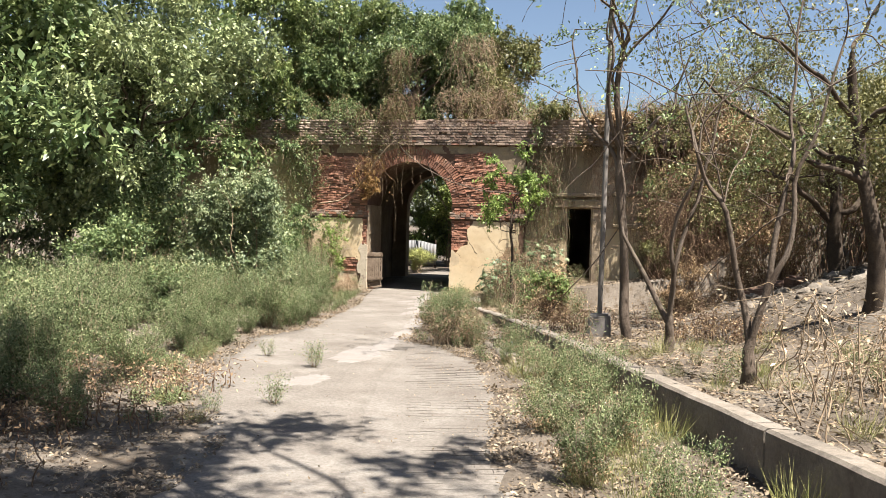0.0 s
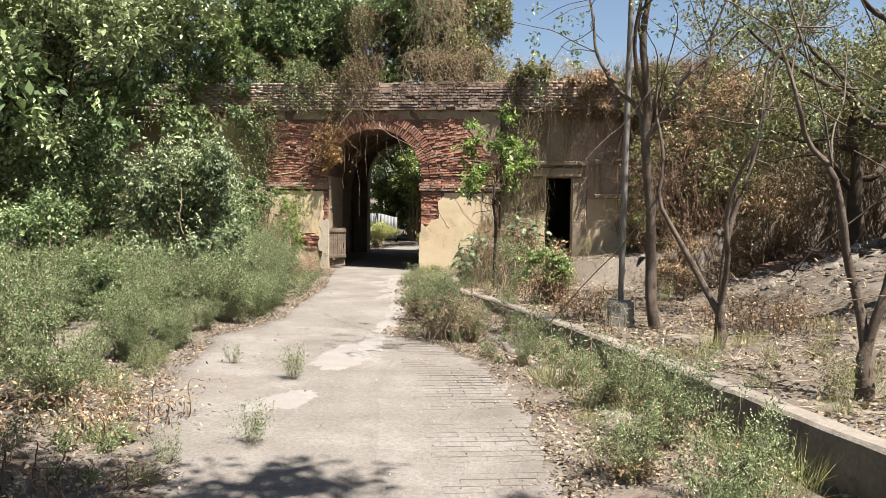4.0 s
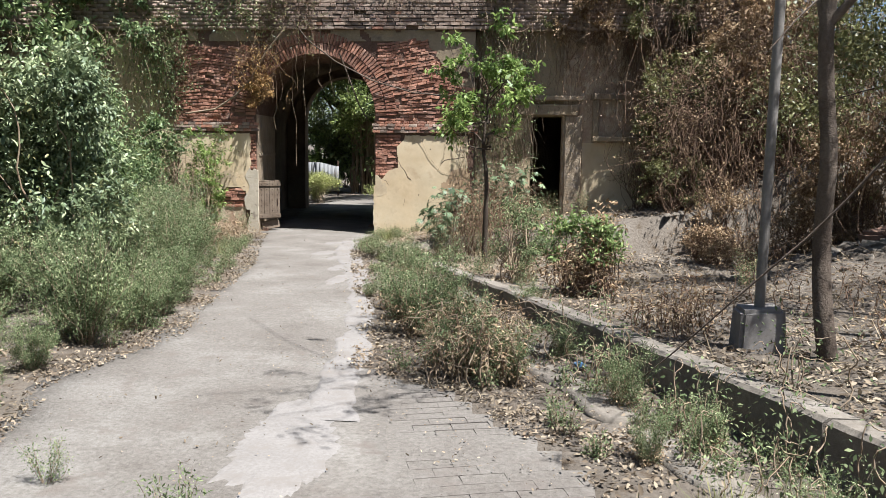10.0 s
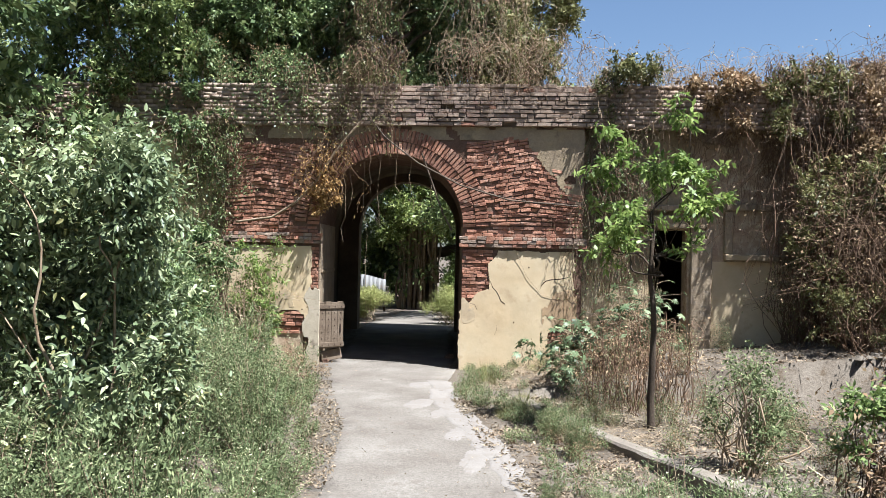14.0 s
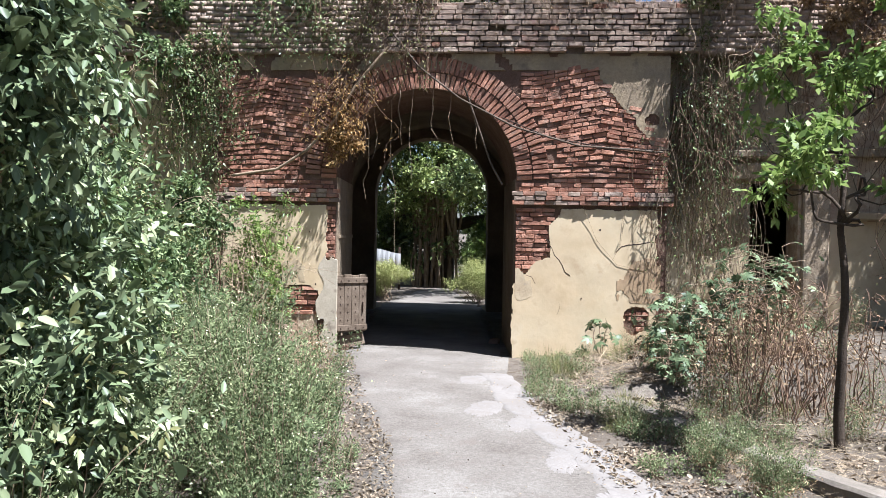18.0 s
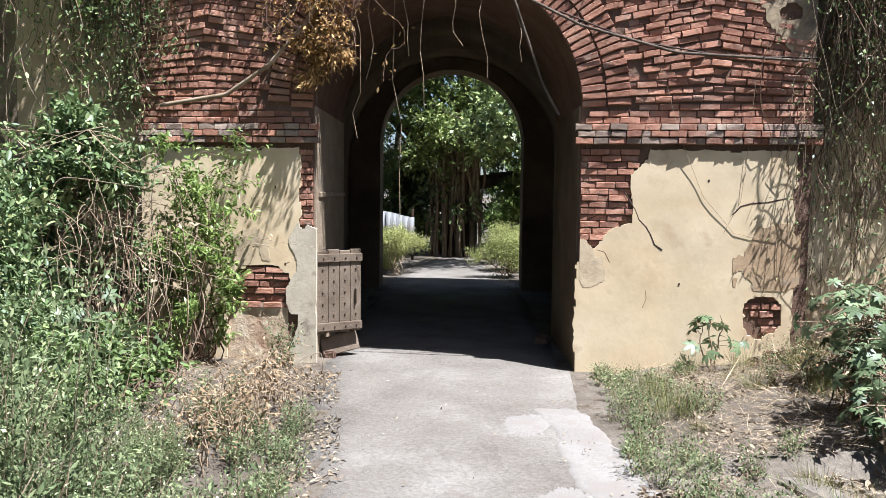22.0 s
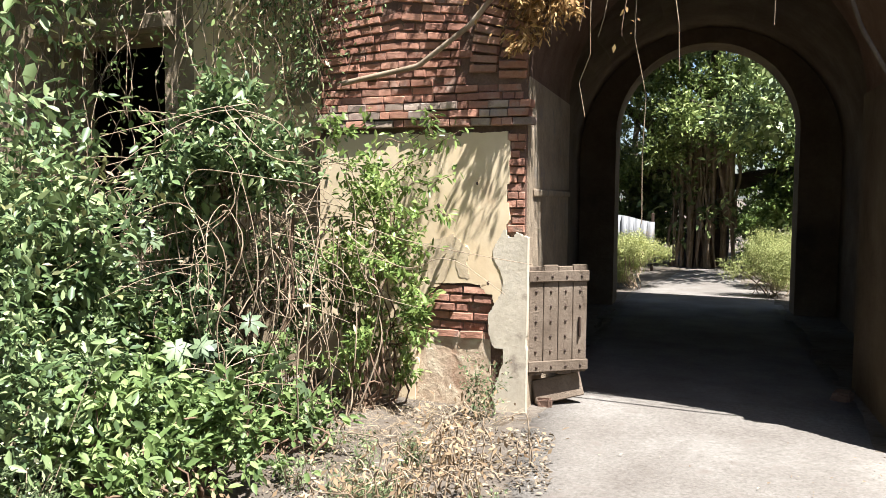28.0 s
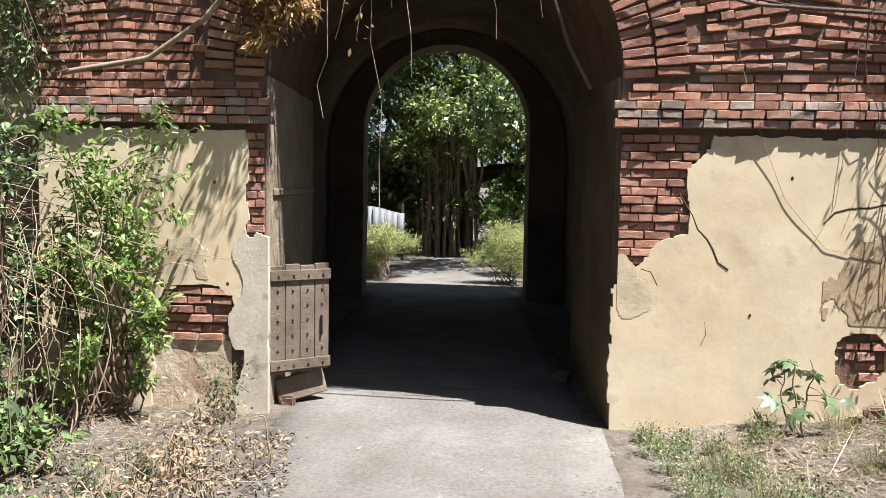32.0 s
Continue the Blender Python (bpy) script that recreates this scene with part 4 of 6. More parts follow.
def feather_weed(h, spread, n=40, tufts=9, per=22, dry=0):
    """A bushy weed: many fine stems, leaves in tufts along them, pale blooms at the tips."""
    root = tagged(empty("weed"), "bushy grey-green feathery weed with pale blooms" if not dry else "bushy feathery weed drying brown at the foot", "weed")
    ls = stems(n, h, spread, 0.0035, 0.1, 6)
    v, f = tubes(ls, 3)
    put("stem", np_mesh("stem", v, f, M["twig"]), root)
    p, d = along(ls, tufts, 0.03, 0.22)
    per = int(per * 1.3)
    q = np.repeat(p, per, 0) + rng.normal(0, 0.028, (len(p) * per, 3))
    o = np.repeat(d, per, 0) + np.array([0, 0, 0.7])
    v, f = leaf_quads(q, 0.031, o, 0.0, 0.32, 0.9)
    put("foliage", np_mesh("foliage", v, f, M["weed_leaf"]), root)
    tips = np.concatenate([l[0][-2:] for l in ls])
    q = np.repeat(tips, 3, 0) + rng.normal(0, 0.045, (len(tips) * 3, 3))
    v, f = leaf_quads(q, 0.013, None, 0.0, 0.9)
    tagged(put("bloom", np_mesh("bloom", v, f, M["bloom"]), root), kind="stuff")
    if dry:
        p, d = along(ls, dry, 0.04, 0.0)
        v, f = leaf_quads(p * np.array([1, 1, 0.5]), 0.04, d, 0.5, 0.4)
        put("dead_foliage", np_mesh("dead_foliage", v, f, M["dry_leaf"]), root)
    return root


def stand(protos, spots, group):
    """Each prototype stands at one spot, its copies at the rest; a spot is x, y and size."""
    for k, (x, y, size) in enumerate(spots):
        ob = protos[k] if k < len(protos) else copy_thing(protos[k % len(protos)], Matrix.Identity(4))
        place(ob, x, y, size, squash=float(rng.uniform(0.85, 1.1)))
        tagged(ob, group=group)


verge = [(0.6, -18.2, 1.15), (1.35, -18.5, 0.85), (0.9, -17.3, 1.0), (2.2, -18.4, 0.7), (1.4, -17.7, 0.95), (1.35, -16.3, 0.85), (0.5, -16.9, 1.05), (0.75, -14.2, 0.85), (1.0, -13.5, 0.55), (0.1, -14.9, 1.0), (0.15, -12.9, 0.9), (0.7, -12.2, 0.5), (0.62, -11.3, 1.15), (0.72, -10.5, 0.7), (0.7, -9.9, 0.75), (0.5, -9.2, 0.85), (0.45, -12.7, 0.75), (0.75, -13.3, 0.6), (0.9, -14.4, 0.5), (0.3, -10.9, 0.9), (-0.4, -11.6, 1.0), (0.5, -10.2, 0.7), (0.15, -8.2, 0.9), (-0.75, -5.4, 0.8), (-1.2, -3.9, 0.5), (-1.35, -2.6, 0.3)]
for y in np.arange(-19.5, -5.0, 0.6):
    verge.append((float(path_left(y)) - 1.35 - rng.uniform(0, 0.9), float(y), float(rng.uniform(0.75, 1.25))))
    if y < -9.5:
        verge.append((float(path_left(y)) - 2.4 - rng.uniform(0, 1.2), float(y) + 0.3, float(rng.uniform(0.8, 1.3))))
stand([feather_weed(0.95, 0.55), feather_weed(0.85, 0.6, 46), feather_weed(1.0, 0.5, 34, 10), feather_weed(0.9, 0.55, 42, 8, 24)], verge, "weeds along the path")
stand([feather_weed(1.35, 0.6, 60, 13, 18), feather_weed(1.25, 0.7, 64, 12, 18)], [(-0.2, -7.4, 1.0), (-0.4, -6.5, 0.9), (-0.85, -5.9, 0.95), (-1.05, -4.9, 0.75), (-0.6, -8.3, 0.95), (-1.7, -4.6, 0.8)], "tall weeds near the gate")
stand([feather_weed(0.95, 0.48, 36, 8, 18, 26), feather_weed(0.8, 0.5, 34, 8, 16, 34), feather_weed(0.9, 0.45, 30, 9, 18, 20)], [(3.34, -10.5, 1.0), (3.2, -9.8, 0.75), (3.7, -10.2, 0.8), (3.02, -9.2, 0.55), (3.75, -9.5, 0.45), (3.9, -11.95, 0.8), (4.2, -12.1, 0.6), (4.0, -11.2, 0.4), (2.75, -6.0, 0.62), (2.95, -6.7, 0.55), (2.35, -4.7, 0.4), (2.6, -8.4, 0.3), (4.95, -13.6, 0.35), (5.5, -14.6, 0.5), (5.75, -15.4, 0.65), (6.1, -16.4, 0.8), (5.85, -17.2, 0.75), (6.4, -17.6, 0.8), (6.2, -18.6, 0.7), (6.75, -19.3, 0.7), (4.45, -9.3, 0.45), (5.3, -13.4, 0.4), (6.0, -15.3, 0.8), (5.0, -12.6, 0.5), (4.7, -11.2, 0.4)], "weeds beside the kerb")
bank_weeds = [stem_plant("weed", "half-dry pale weed standing on the bank", "weed", 15, 0.7, 0.3, 55, 0.032, "weed_leaf", "twig", 0.003, 0.04, 0.0, 0.4, (30, 0.032, "dry_leaf")) for _ in range(3)]
spots = []
for _ in range(34):
    y = rng.uniform(-8.5, -0.7)
    spots.append((float(np.where(y < -3.1, kerb_x(y), 2.2)) + 0.3 + abs(rng.normal(0, 1.5)), y))
for _ in range(14):
    y = rng.uniform(-21, -13)
    spots.append((float(kerb_x(y)) + 0.3 + abs(rng.normal(0, 2.0)), y))
scatter(bank_weeds, spots, "weeds on the bank", 0.4, 1.0)

low = []
for _ in range(70):
    y = rng.uniform(-5.6, -0.3)
    low.append((float(np.interp(y, [-5.6, -3.2, 0], [2.5, 1.5, 1.45])) + abs(rng.normal(0, 0.45)), y))
for _ in range(110):
    y = rng.uniform(-8, -1.6)
    low.append((float(path_left(y)) - 0.05 - rng.uniform(0, 1.2), y))
for _ in range(90):
    y = rng.uniform(-18, -8)
    low.append((float(path_left(y)) - 0.1 - abs(rng.normal(0, 0.6)), y))
for _ in range(60):
    y = rng.uniform(-14, -5.5)
    a, b = float(path_right(y)) + 0.15, float(kerb_x(y)) - 0.1
    if b > a:
        low.append((rng.uniform(a, b), y))
low = [s for s in low if abs(s[0] - np.interp(s[1], [-24, -21, -18, -16.3, -15, -12.3, -10.6, -6], [6.4, 5.0, 4.15, 3.4, 2.3, 1.4, 1.5, 0.9])) > 0.5]
L = []
for x, y in low:
    s = float(rng.uniform(0.12, 0.38))
    for pts, rad in stems(11, 0.8 * s, 0.42 * s, 0.003):
        L.append((pts + np.array([x, y, lz(x, y) - 0.01]), rad))
P, D = along(L, 26, 0.02, 0.1)
v, f = leaf_quads(P, 0.026, D, -0.1)
carpet = tagged(put("low_weeds", np_mesh("low_weeds", v, f, M["weed_leaf"])), "low dusty green weeds on the soil near the gate", "weeds", kind="stuff")
v, f = tubes(L, 3)
put("stem", np_mesh("stem", v, f, M["twig"]), carpet)

grasses = []
for _ in range(3):
    root = tagged(empty("grass_tuft"), "tuft of thin yellow-green grass", "grass")
    n = 130
    a, d = rng.uniform(0, 2 * np.pi, n), rng.uniform(0.05, 0.3, n)
    p = np.stack([np.cos(a) * d * 0.4, np.sin(a) * d * 0.4, np.zeros(n)], 1)
    o = np.stack([np.cos(a) * d * 1.6, np.sin(a) * d * 1.6, np.ones(n)], 1)
    v, f = leaf_quads(p, 0.28, o, 0.0, 0.012, 0.5)
    put("grass_blade", np_mesh("grass_blade", v, f, M["grass"]), root)
    grasses.append(root)
spots = []
for y in np.arange(-20.5, -14.2, 0.2):
    spots += [(rng.uniform(float(path_right(y)) + 0.1, float(kerb_x(y)) - 0.1), y)]
for _ in range(30):
    y = rng.uniform(-5, -0.3)
    spots.append((rng.uniform(1.5, 3.6) + 0.1 * -y, y))
for _ in range(18):
    y = rng.uniform(-18, -4)
    spots.append((float(path_left(y)) - rng.uniform(0.0, 0.5), y))
for _ in range(40):
    y = rng.uniform(-20, -11)
    spots.append((float(kerb_x(y)) + rng.uniform(0.3, 3), y))
scatter(grasses, spots, "grass tufts", 0.5, 1.15)


def shrub(label, x, y, h, rad, leaves, leaf, mat, stem_mat="twig", lumps=15, droop=0.3, aspect=0.42, low=0.12, clump=0.14, n_stem=12, extra=None, base=None, fine=False):
    root = tagged(empty("shrub"), label, "shrub")
    z0 = lz(x, y) - 0.03 if base is None else base
    a = rng.uniform(0, 2 * np.pi, lumps)
    zc = rng.uniform(0.16, 0.84, lumps) * h
    d = rng.uniform(0.3, 1.0, lumps) ** 0.6 * rad * np.sqrt(np.clip(1.05 - (zc / h) ** 2, 0.08, 1)) * 0.8
    c = np.stack([np.cos(a) * d, np.sin(a) * d, zc], 1)
    r = np.stack([rng.uniform(0.24, 0.42, lumps) * rad] * 2 + [rng.uniform(0.1, 0.19, lumps) * h], 1)
    ls = []
    for k in range(n_stem):
        q = c[k % lumps] + rng.normal(0, 0.35, 3) * r[k % lumps]
        ls.append((wander((rng.normal(0, 0.1), rng.normal(0, 0.1), 0), q, 7, 0.25), np.linspace(0.02 if h > 2.4 else 0.011, 0.004, 7)))
    v, f = tubes(ls, 4)
    put("stem", np_mesh("stem", v, f, M[stem_mat]), root)
    foliage("foliage", int(leaves * 1.55), c, r * 0.92, leaf, M[mat], root, 0.3, clump * 0.55, 14, droop, aspect, low, "", fine)
    if extra:
        foliage("sparse_foliage", extra[0], c, r * 1.05, extra[1], M[extra[2]], root, 0.4, clump, 10, droop, aspect, 0.02, "", fine)
    root.location = (x, y, z0)
    return root


def limb_tree(label, base, top, r0, limbs, crown, leaf, mat, bark="bark", n_leaf=3000, crown_r=1.0, height=None, clump=0.2, droop=0.3, lean=0.15, twigs=3, crook=0.3, stout=0.62):
    """A trunk along a crooked line, limbs as (start share, end offset), and leaves in clumps round the limbs' ends."""
    root = tagged(empty("tree", base), label, "tree")
    top = np.asarray(top, float) - np.asarray(base, float)
    trunk = wander((0, 0, -0.1), top, 12, lean)
    v, f = tubes([(trunk, np.linspace(r0, r0 * 0.45, 12))], 8)
    put("trunk", np_mesh("trunk", v, f, M[bark], True), root)
    centres, all_twigs = [], []
    for s, off in limbs:
        i = int(s * 11)
        a = trunk[i]
        b = a + np.asarray(off, float)
        line = wander(a, b, 9, crook)
        rr = r0 * (1 - 0.5 * s) * stout
        v, f = tubes([(line, np.linspace(rr, rr * 0.25, 9))], 6)
        put("limb", np_mesh("limb", v, f, M[bark], True), root)
        for _ in range(twigs):
            j = int(rng.integers(4, 9))
            e = line[j] + rng.normal(0, 0.55, 3) * crown_r + np.array([0, 0, 0.25])
            all_twigs.append((wander(line[j], e, 5, 0.12), np.linspace(rr * 0.22, 0.004, 5)))
            centres.append(e)
        centres.append(b)
    if all_twigs:
        v, f = tubes(all_twigs, 4)
        put("twig", np_mesh("twig", v, f, M[bark]), root)
    if n_leaf:
        c = np.array(centres)
        foliage("crown", n_leaf, c, np.stack([np.full(len(c), crown_r * 0.42)] * 2 + [np.full(len(c), crown_r * 0.3)], 1), leaf, M[mat], root, 0.5, clump * 0.7, 14, droop)
    return root


# left of the path: a bank of shrubs with trees behind
GREEN = "dense green leafy shrub beside the path"
for x, y, h, r, n, s, m, lab in (
    (-1.0, -9.2, 2.85, 1.1, 14500, 0.068, "pale_leaf", "tall shrub with pointed grey-green leaves"),
    (-3.6, -8.6, 2.9, 1.5, 7000, 0.075, "leaf", GREEN), (-5.2, -11.4, 3.0, 1.6, 7000, 0.075, "leaf", GREEN),
    (-3.4, -3.6, 2.9, 1.3, 8000, 0.075, "leaf", GREEN), (-1.9, -6.9, 2.3, 1.0, 8000, 0.06, "leaf", GREEN),
    (-1.6, -12.4, 1.9, 1.2, 5000, 0.065, "leaf", GREEN), (-3.2, -14.6, 2.0, 1.4, 5000, 0.065, "pale_leaf", "greyish green shrub behind the weeds"),
    (-5.6, -16.5, 2.2, 1.5, 5000, 0.07, "leaf", GREEN), (-7.4, -7.6, 2.7, 1.7, 6000, 0.08, "leaf", GREEN), (-8.8, -9.8, 2.7, 1.7, 6000, 0.08, "leaf", GREEN), (-0.4, -15.6, 1.2, 0.9, 5500, 0.04, "weed_leaf", "bushy grey-green weed shrub"),
    (0.3, -17.4, 1.0, 0.8, 4500, 0.04, "weed_leaf", "bushy grey-green weed shrub"), (-6.0, -6.0, 3.4, 1.7, 7000, 0.08, "leaf", GREEN),
    (-2.05, -4.4, 1.9, 0.7, 6500, 0.045, "leaf", "green shrub spilling towards the path"), (-5.5, -2.4, 2.6, 1.4, 5000, 0.08, "leaf", GREEN)):
    shrub(lab, x, y, h, r, n, s, m, extra=(n // 8, s * 0.8, "olive_leaf"), lumps=34 if m == "pale_leaf" and y > -10 else 20, clump=0.2, fine=y > -10, droop=0.6 if m == "pale_leaf" else 0.3, aspect=0.45)
shrub("leafy green bush with tangled dry stems against the wall", -2.95, -1.25, 2.5, 0.85, 7500, 0.07, "leaf", "brown_twig", lumps=11, aspect=0.5, n_stem=26, extra=(1600, 0.075, "bright_bush"), fine=True)
shrub("green sprays of leaves reaching across the plaster", -2.4, -0.5, 2.4, 0.55, 2400, 0.07, "broad_leaf", "brown_twig", lumps=14, aspect=0.45, n_stem=20, fine=True)
wallweed = stem_plant("weed", "thin dusty weed at the foot of the jamb", "weed", 10, 0.55, 0.22, 40, 0.04, "weed_leaf", "twig", 0.003, 0.03, 0.0, 0.4, (14, 0.04, "dry_leaf"))
place(wallweed, -1.55, -0.3)
shrub("dense low green bush at the foot of the wall", -3.7, -2.1, 1.5, 0.9, 6500, 0.068, "leaf", "brown_twig", lumps=10, aspect=0.5, extra=(1400, 0.075, "bright_bush"), fine=True)
limb_tree("slender tree with a dark dense crown", (-4.67, -8.05, lz(-4.67, -8.05)), (-4.3, -8.0, 5.2), 0.11, [(0.35, (0.9, 0.5, 0.9)), (0.4, (-1.0, -0.6, 0.9)), (0.55, (-1.2, 0.4, 1.6)), (0.65, (1.0, -0.6, 1.7)), (0.75, (0.4, 1.2, 1.8)), (0.85, (-0.6, -1.2, 1.9)), (0.7, (2.2, -1.6, 1.2)), (0.75, (1.7, -2.7, 1.5)), (0.8, (2.6, -0.5, 1.3)), (0.6, (0.6, -2.4, 1.0)), (1, (0.2, 0.1, 2.2))], None, 0.12, "silver_leaf", "dark_bark", 32000, 1.5, clump=0.22)
for x, y, hh, s in ((-6.6, -4.8, 5.6, 1), (-8.3, -9.2, 6.0, 2), (-9.5, -13.5, 6.0, 3), (-9.5, -3.0, 6.2, 4), (-5.8, -11.0, 5.6, 5), (-7.0, -16.0, 5.4, 6)):
    limb_tree("broad tree with dark green foliage", (x, y, lz(x, y)), (x + 0.3, y, hh), 0.16, [(0.35, (-1.4, 0.6, 1.0)), (0.45, (1.5, -0.5, 1.2)), (0.55, (0.4, 1.6, 1.4)), (0.6, (-0.6, -1.6, 1.4)), (0.8, (1.5, 0.5, 1.4)), (0.8, (-1.4, -0.2, 1.6)), (1, (0.2, -0.3, 2.2))], None, 0.17, "leaf" if s % 2 else "dark_leaf", "dark_bark", 17000, 1.9, clump=0.3)

# growth on the roof
for x, y, h, r, n, s, m, lab in (
    (-1.7, 1.75, 3.4, 1.4, 9000, 0.1, "leaf", "green shrub rooted on the gatehouse roof"), (-3.4, 1.9, 4.4, 1.7, 12000, 0.11, "leaf", "green shrub rooted on the gatehouse roof"),
    (-5.2, 1.0, 6.2, 2.2, 15000, 0.12, "dark_leaf", "dark green shrub rooted on the gatehouse roof"), (-7.4, 1.2, 5.6, 2.2, 12000, 0.12, "dark_leaf", "dark green shrub rooted on the gatehouse roof"),
    (-2.4, 2.8, 5.4, 2.1, 11000, 0.12, "dark_leaf", "tall green shrub rooted on the gatehouse roof"), (-0.4, 2.4, 4.6, 1.7, 10000, 0.11, "leaf", "tall green shrub rooted on the gatehouse roof"),
    (2.3, 1.8, 2.7, 1.2, 7000, 0.09, "olive_leaf", "olive shrub half dried on the gatehouse roof"), (1.2, 3.0, 5.2, 1.9, 12000, 0.12, "leaf", "green shrub rooted on the gatehouse roof"),
    (-3.2, 4.4, 6.2, 2.4, 13000, 0.13, "dark_leaf", "tall green shrub rooted on the gatehouse roof"), (0.2, 4.2, 5.6, 2.3, 13000, 0.13, "dark_leaf", "tall dark shrub rooted on the gatehouse roof"),
    (2.5, 2.6, 4.0, 1.5, 9000, 0.1, "olive_leaf", "olive shrub half dried on the gatehouse roof"), (-5.6, 3.6, 6.2, 2.4, 12000, 0.13, "leaf", "tall green shrub rooted on the gatehouse roof"),
    (-1.2, 2.2, 4.6, 1.5, 11000, 0.1, "leaf", "tall green shrub rooted on the gatehouse roof")):
    shrub(lab, x, y, h, r, n, s, m, "brown_twig", 18, base=4.74, low=-0.5, extra=(n // 6, 0.08, "olive_leaf"))
# masses that spill over the parapet
for x, z, h, r, n, m, lab in (
    (-2.3, 4.3, 1.7, 0.8, 4500, "leaf", "green creeper mass spilling over the parapet"), (-3.7, 4.0, 2.2, 0.9, 5000, "leaf", "green creeper mass spilling over the parapet"),
    (-5.3, 3.9, 2.4, 1.0, 5000, "dark_leaf", "dark creeper mass spilling over the parapet"), (-7.2, 3.7, 2.6, 1.1, 5000, "dark_leaf", "dark creeper mass spilling over the parapet"),
    (-0.75, 4.5, 1.2, 0.6, 2600, "olive_leaf", "olive creeper mass spilling over the parapet"), (1.9, 4.95, 1.2, 0.6, 1800, "olive_leaf", "half-dry creeper on the parapet"),
    (4.3, 4.4, 1.4, 0.8, 3000, "olive_leaf", "half-dry creeper mass over the parapet"), (5.8, 4.2, 1.5, 0.9, 3000, "dry_leaf", "withered creeper mass over the parapet"),
    (7.4, 4.0, 1.8, 1.0, 3600, "olive_leaf", "half-dry creeper mass over the parapet"), (8.8, 3.6, 2.4, 1.1, 4000, "dry_leaf", "withered creeper mass over the parapet")):
    shrub(lab, x, 0.5 if -3.0 < x < 3.6 else 0.15, h, r * (0.75 if -3.0 < x < 3.6 else 1.0), n, 0.085, m, "twig", 16, n_stem=34, base=z, low=-0.3, extra=(n // 4, 0.06, "dry_leaf"))
# overgrown bank beside the doorway
for x, y, h, r, n, s, m, lab in (
    (7.7, -1.0, 3.4, 1.3, 5000, 0.08, "olive_leaf", "olive creeper bush smothering the wall"), (9.4, -1.6, 4.0, 1.6, 6000, 0.08, "dry_leaf", "withered brown creeper bush on the bank"),
    (11.2, -3.0, 4.2, 1.8, 6000, 0.09, "olive_leaf", "olive bush on the bank"), (13.4, -5.2, 4.6, 2.0, 7000, 0.1, "leaf", "green bush on the bank"),
    (12.3, -8.4, 3.4, 1.7, 6000, 0.09, "olive_leaf", "olive bush on the bank"), (14.4, -11.5, 4.2, 2.0, 7000, 0.1, "leaf", "green bush on the bank"),
    (9.6, -4.6, 2.2, 1.1, 4000, 0.07, "dry_leaf", "withered brown bush on the bank"), (15.5, -16.0, 4.4, 2.2, 6000, 0.1, "olive_leaf", "olive bush on the bank"),
    (10.6, 2.4, 5.2, 2.2, 6000, 0.1, "olive_leaf", "tall olive bush behind the wall"), (14.0, 0.5, 5.6, 2.4, 6000, 0.1, "dry_leaf", "tall withered bush behind the wall")):
    shrub(lab, x, y, h, r, n, s, m, "brown_twig", 18, n_stem=40, extra=(n // 4, 0.07, "dry_leaf"))


def curtain(name, label, x0, x1, z1, z0, y, n, mat, leaf=None, leaves=0, size=0.05, out=0.25, r=0.006, sway=0.25):
    """Creeper stems that hang over a wall's edge, each with its own length."""
    root = tagged(empty(name), label, "creeper")
    ls = []
    for _ in range(n):
        x = rng.uniform(x0, x1)
        zt, zb = z1 + rng.uniform(-0.15, 0.3), z0 + (z1 - z0) * rng.beta(1.2, 1.6)
        yy = y - rng.uniform(0.02, out)
        ls.append((wander((x, yy + 0.1, zt), (x + rng.normal(0, sway), yy, zb), 9, 0.36), np.linspace(r, r * 0.4, 9)))
    v, f = tubes(ls, 3)
    put("hanging_stem", np_mesh("hanging_stem", v, f, M[mat]), root)
    if leaves:
        p, d = along(ls, max(1, leaves // n), 0.05, 0.0)
        v, f = leaf_quads(p, size, d, 0.6)
        put("foliage", np_mesh("foliage", v, f, M[leaf]), root)
    return root


DRY = "tangle of dry brown creeper stems hanging over the wall"
curtain("creeper", DRY, 0.9, 3.6, 5.9, 4.5, -0.12, 120, "twig", "dry_leaf", 900, 0.05, 0.12)
curtain("creeper", DRY, -0.9, 0.2, 5.7, 3.7, -0.12, 75, "brown_twig", "olive_leaf", 1500, 0.05, 0.14)
curtain("creeper", "green creeper hanging down beside the arch", -1.7, -0.6, 5.4, 3.5, -0.12, 36, "brown_twig", "olive_leaf", 1100, 0.06, 0.12)
curtain("creeper", "dark green creeper hanging over the wall", -3.2, -1.6, 5.5, 4.2, -0.1, 40, "brown_twig", "leaf", 2000, 0.07, 0.1)
curtain("creeper", "feathery green creeper on the wall", -3.6, -2.95, 4.6, 2.3, -0.02, 45, "brown_twig", "dark_leaf", 2600, 0.05)
curtain("creeper", "grey dry creeper over the stained wall", -7.5, -3.3, 5.2, 2.2, 0.1, 90, "twig", "dry_leaf", 500, 0.06)
curtain("creeper", DRY, 3.6, 5.6, 5.4, 2.6, 0.15, 90, "twig", "dry_leaf", 800, 0.045)
curtain("creeper", DRY, 6.7, 9.5, 5.5, 1.6, 0.2, 360, "brown_twig", "dry_leaf", 2600, 0.05)
curtain("creeper", "dark creeper trailing down between gate and doorway", 3.6, 4.72, 4.6, 0.5, 0.25, 110, "twig", "dark_leaf", 2800, 0.05, 0.3)
curtain("creeper", "dark creeper trailing down between gate and doorway", 3.62, 4.4, 3.8, 0.4, 0.12, 110, "brown_twig", "leaf", 2600, 0.05, 0.3, 0.006, 0.35)
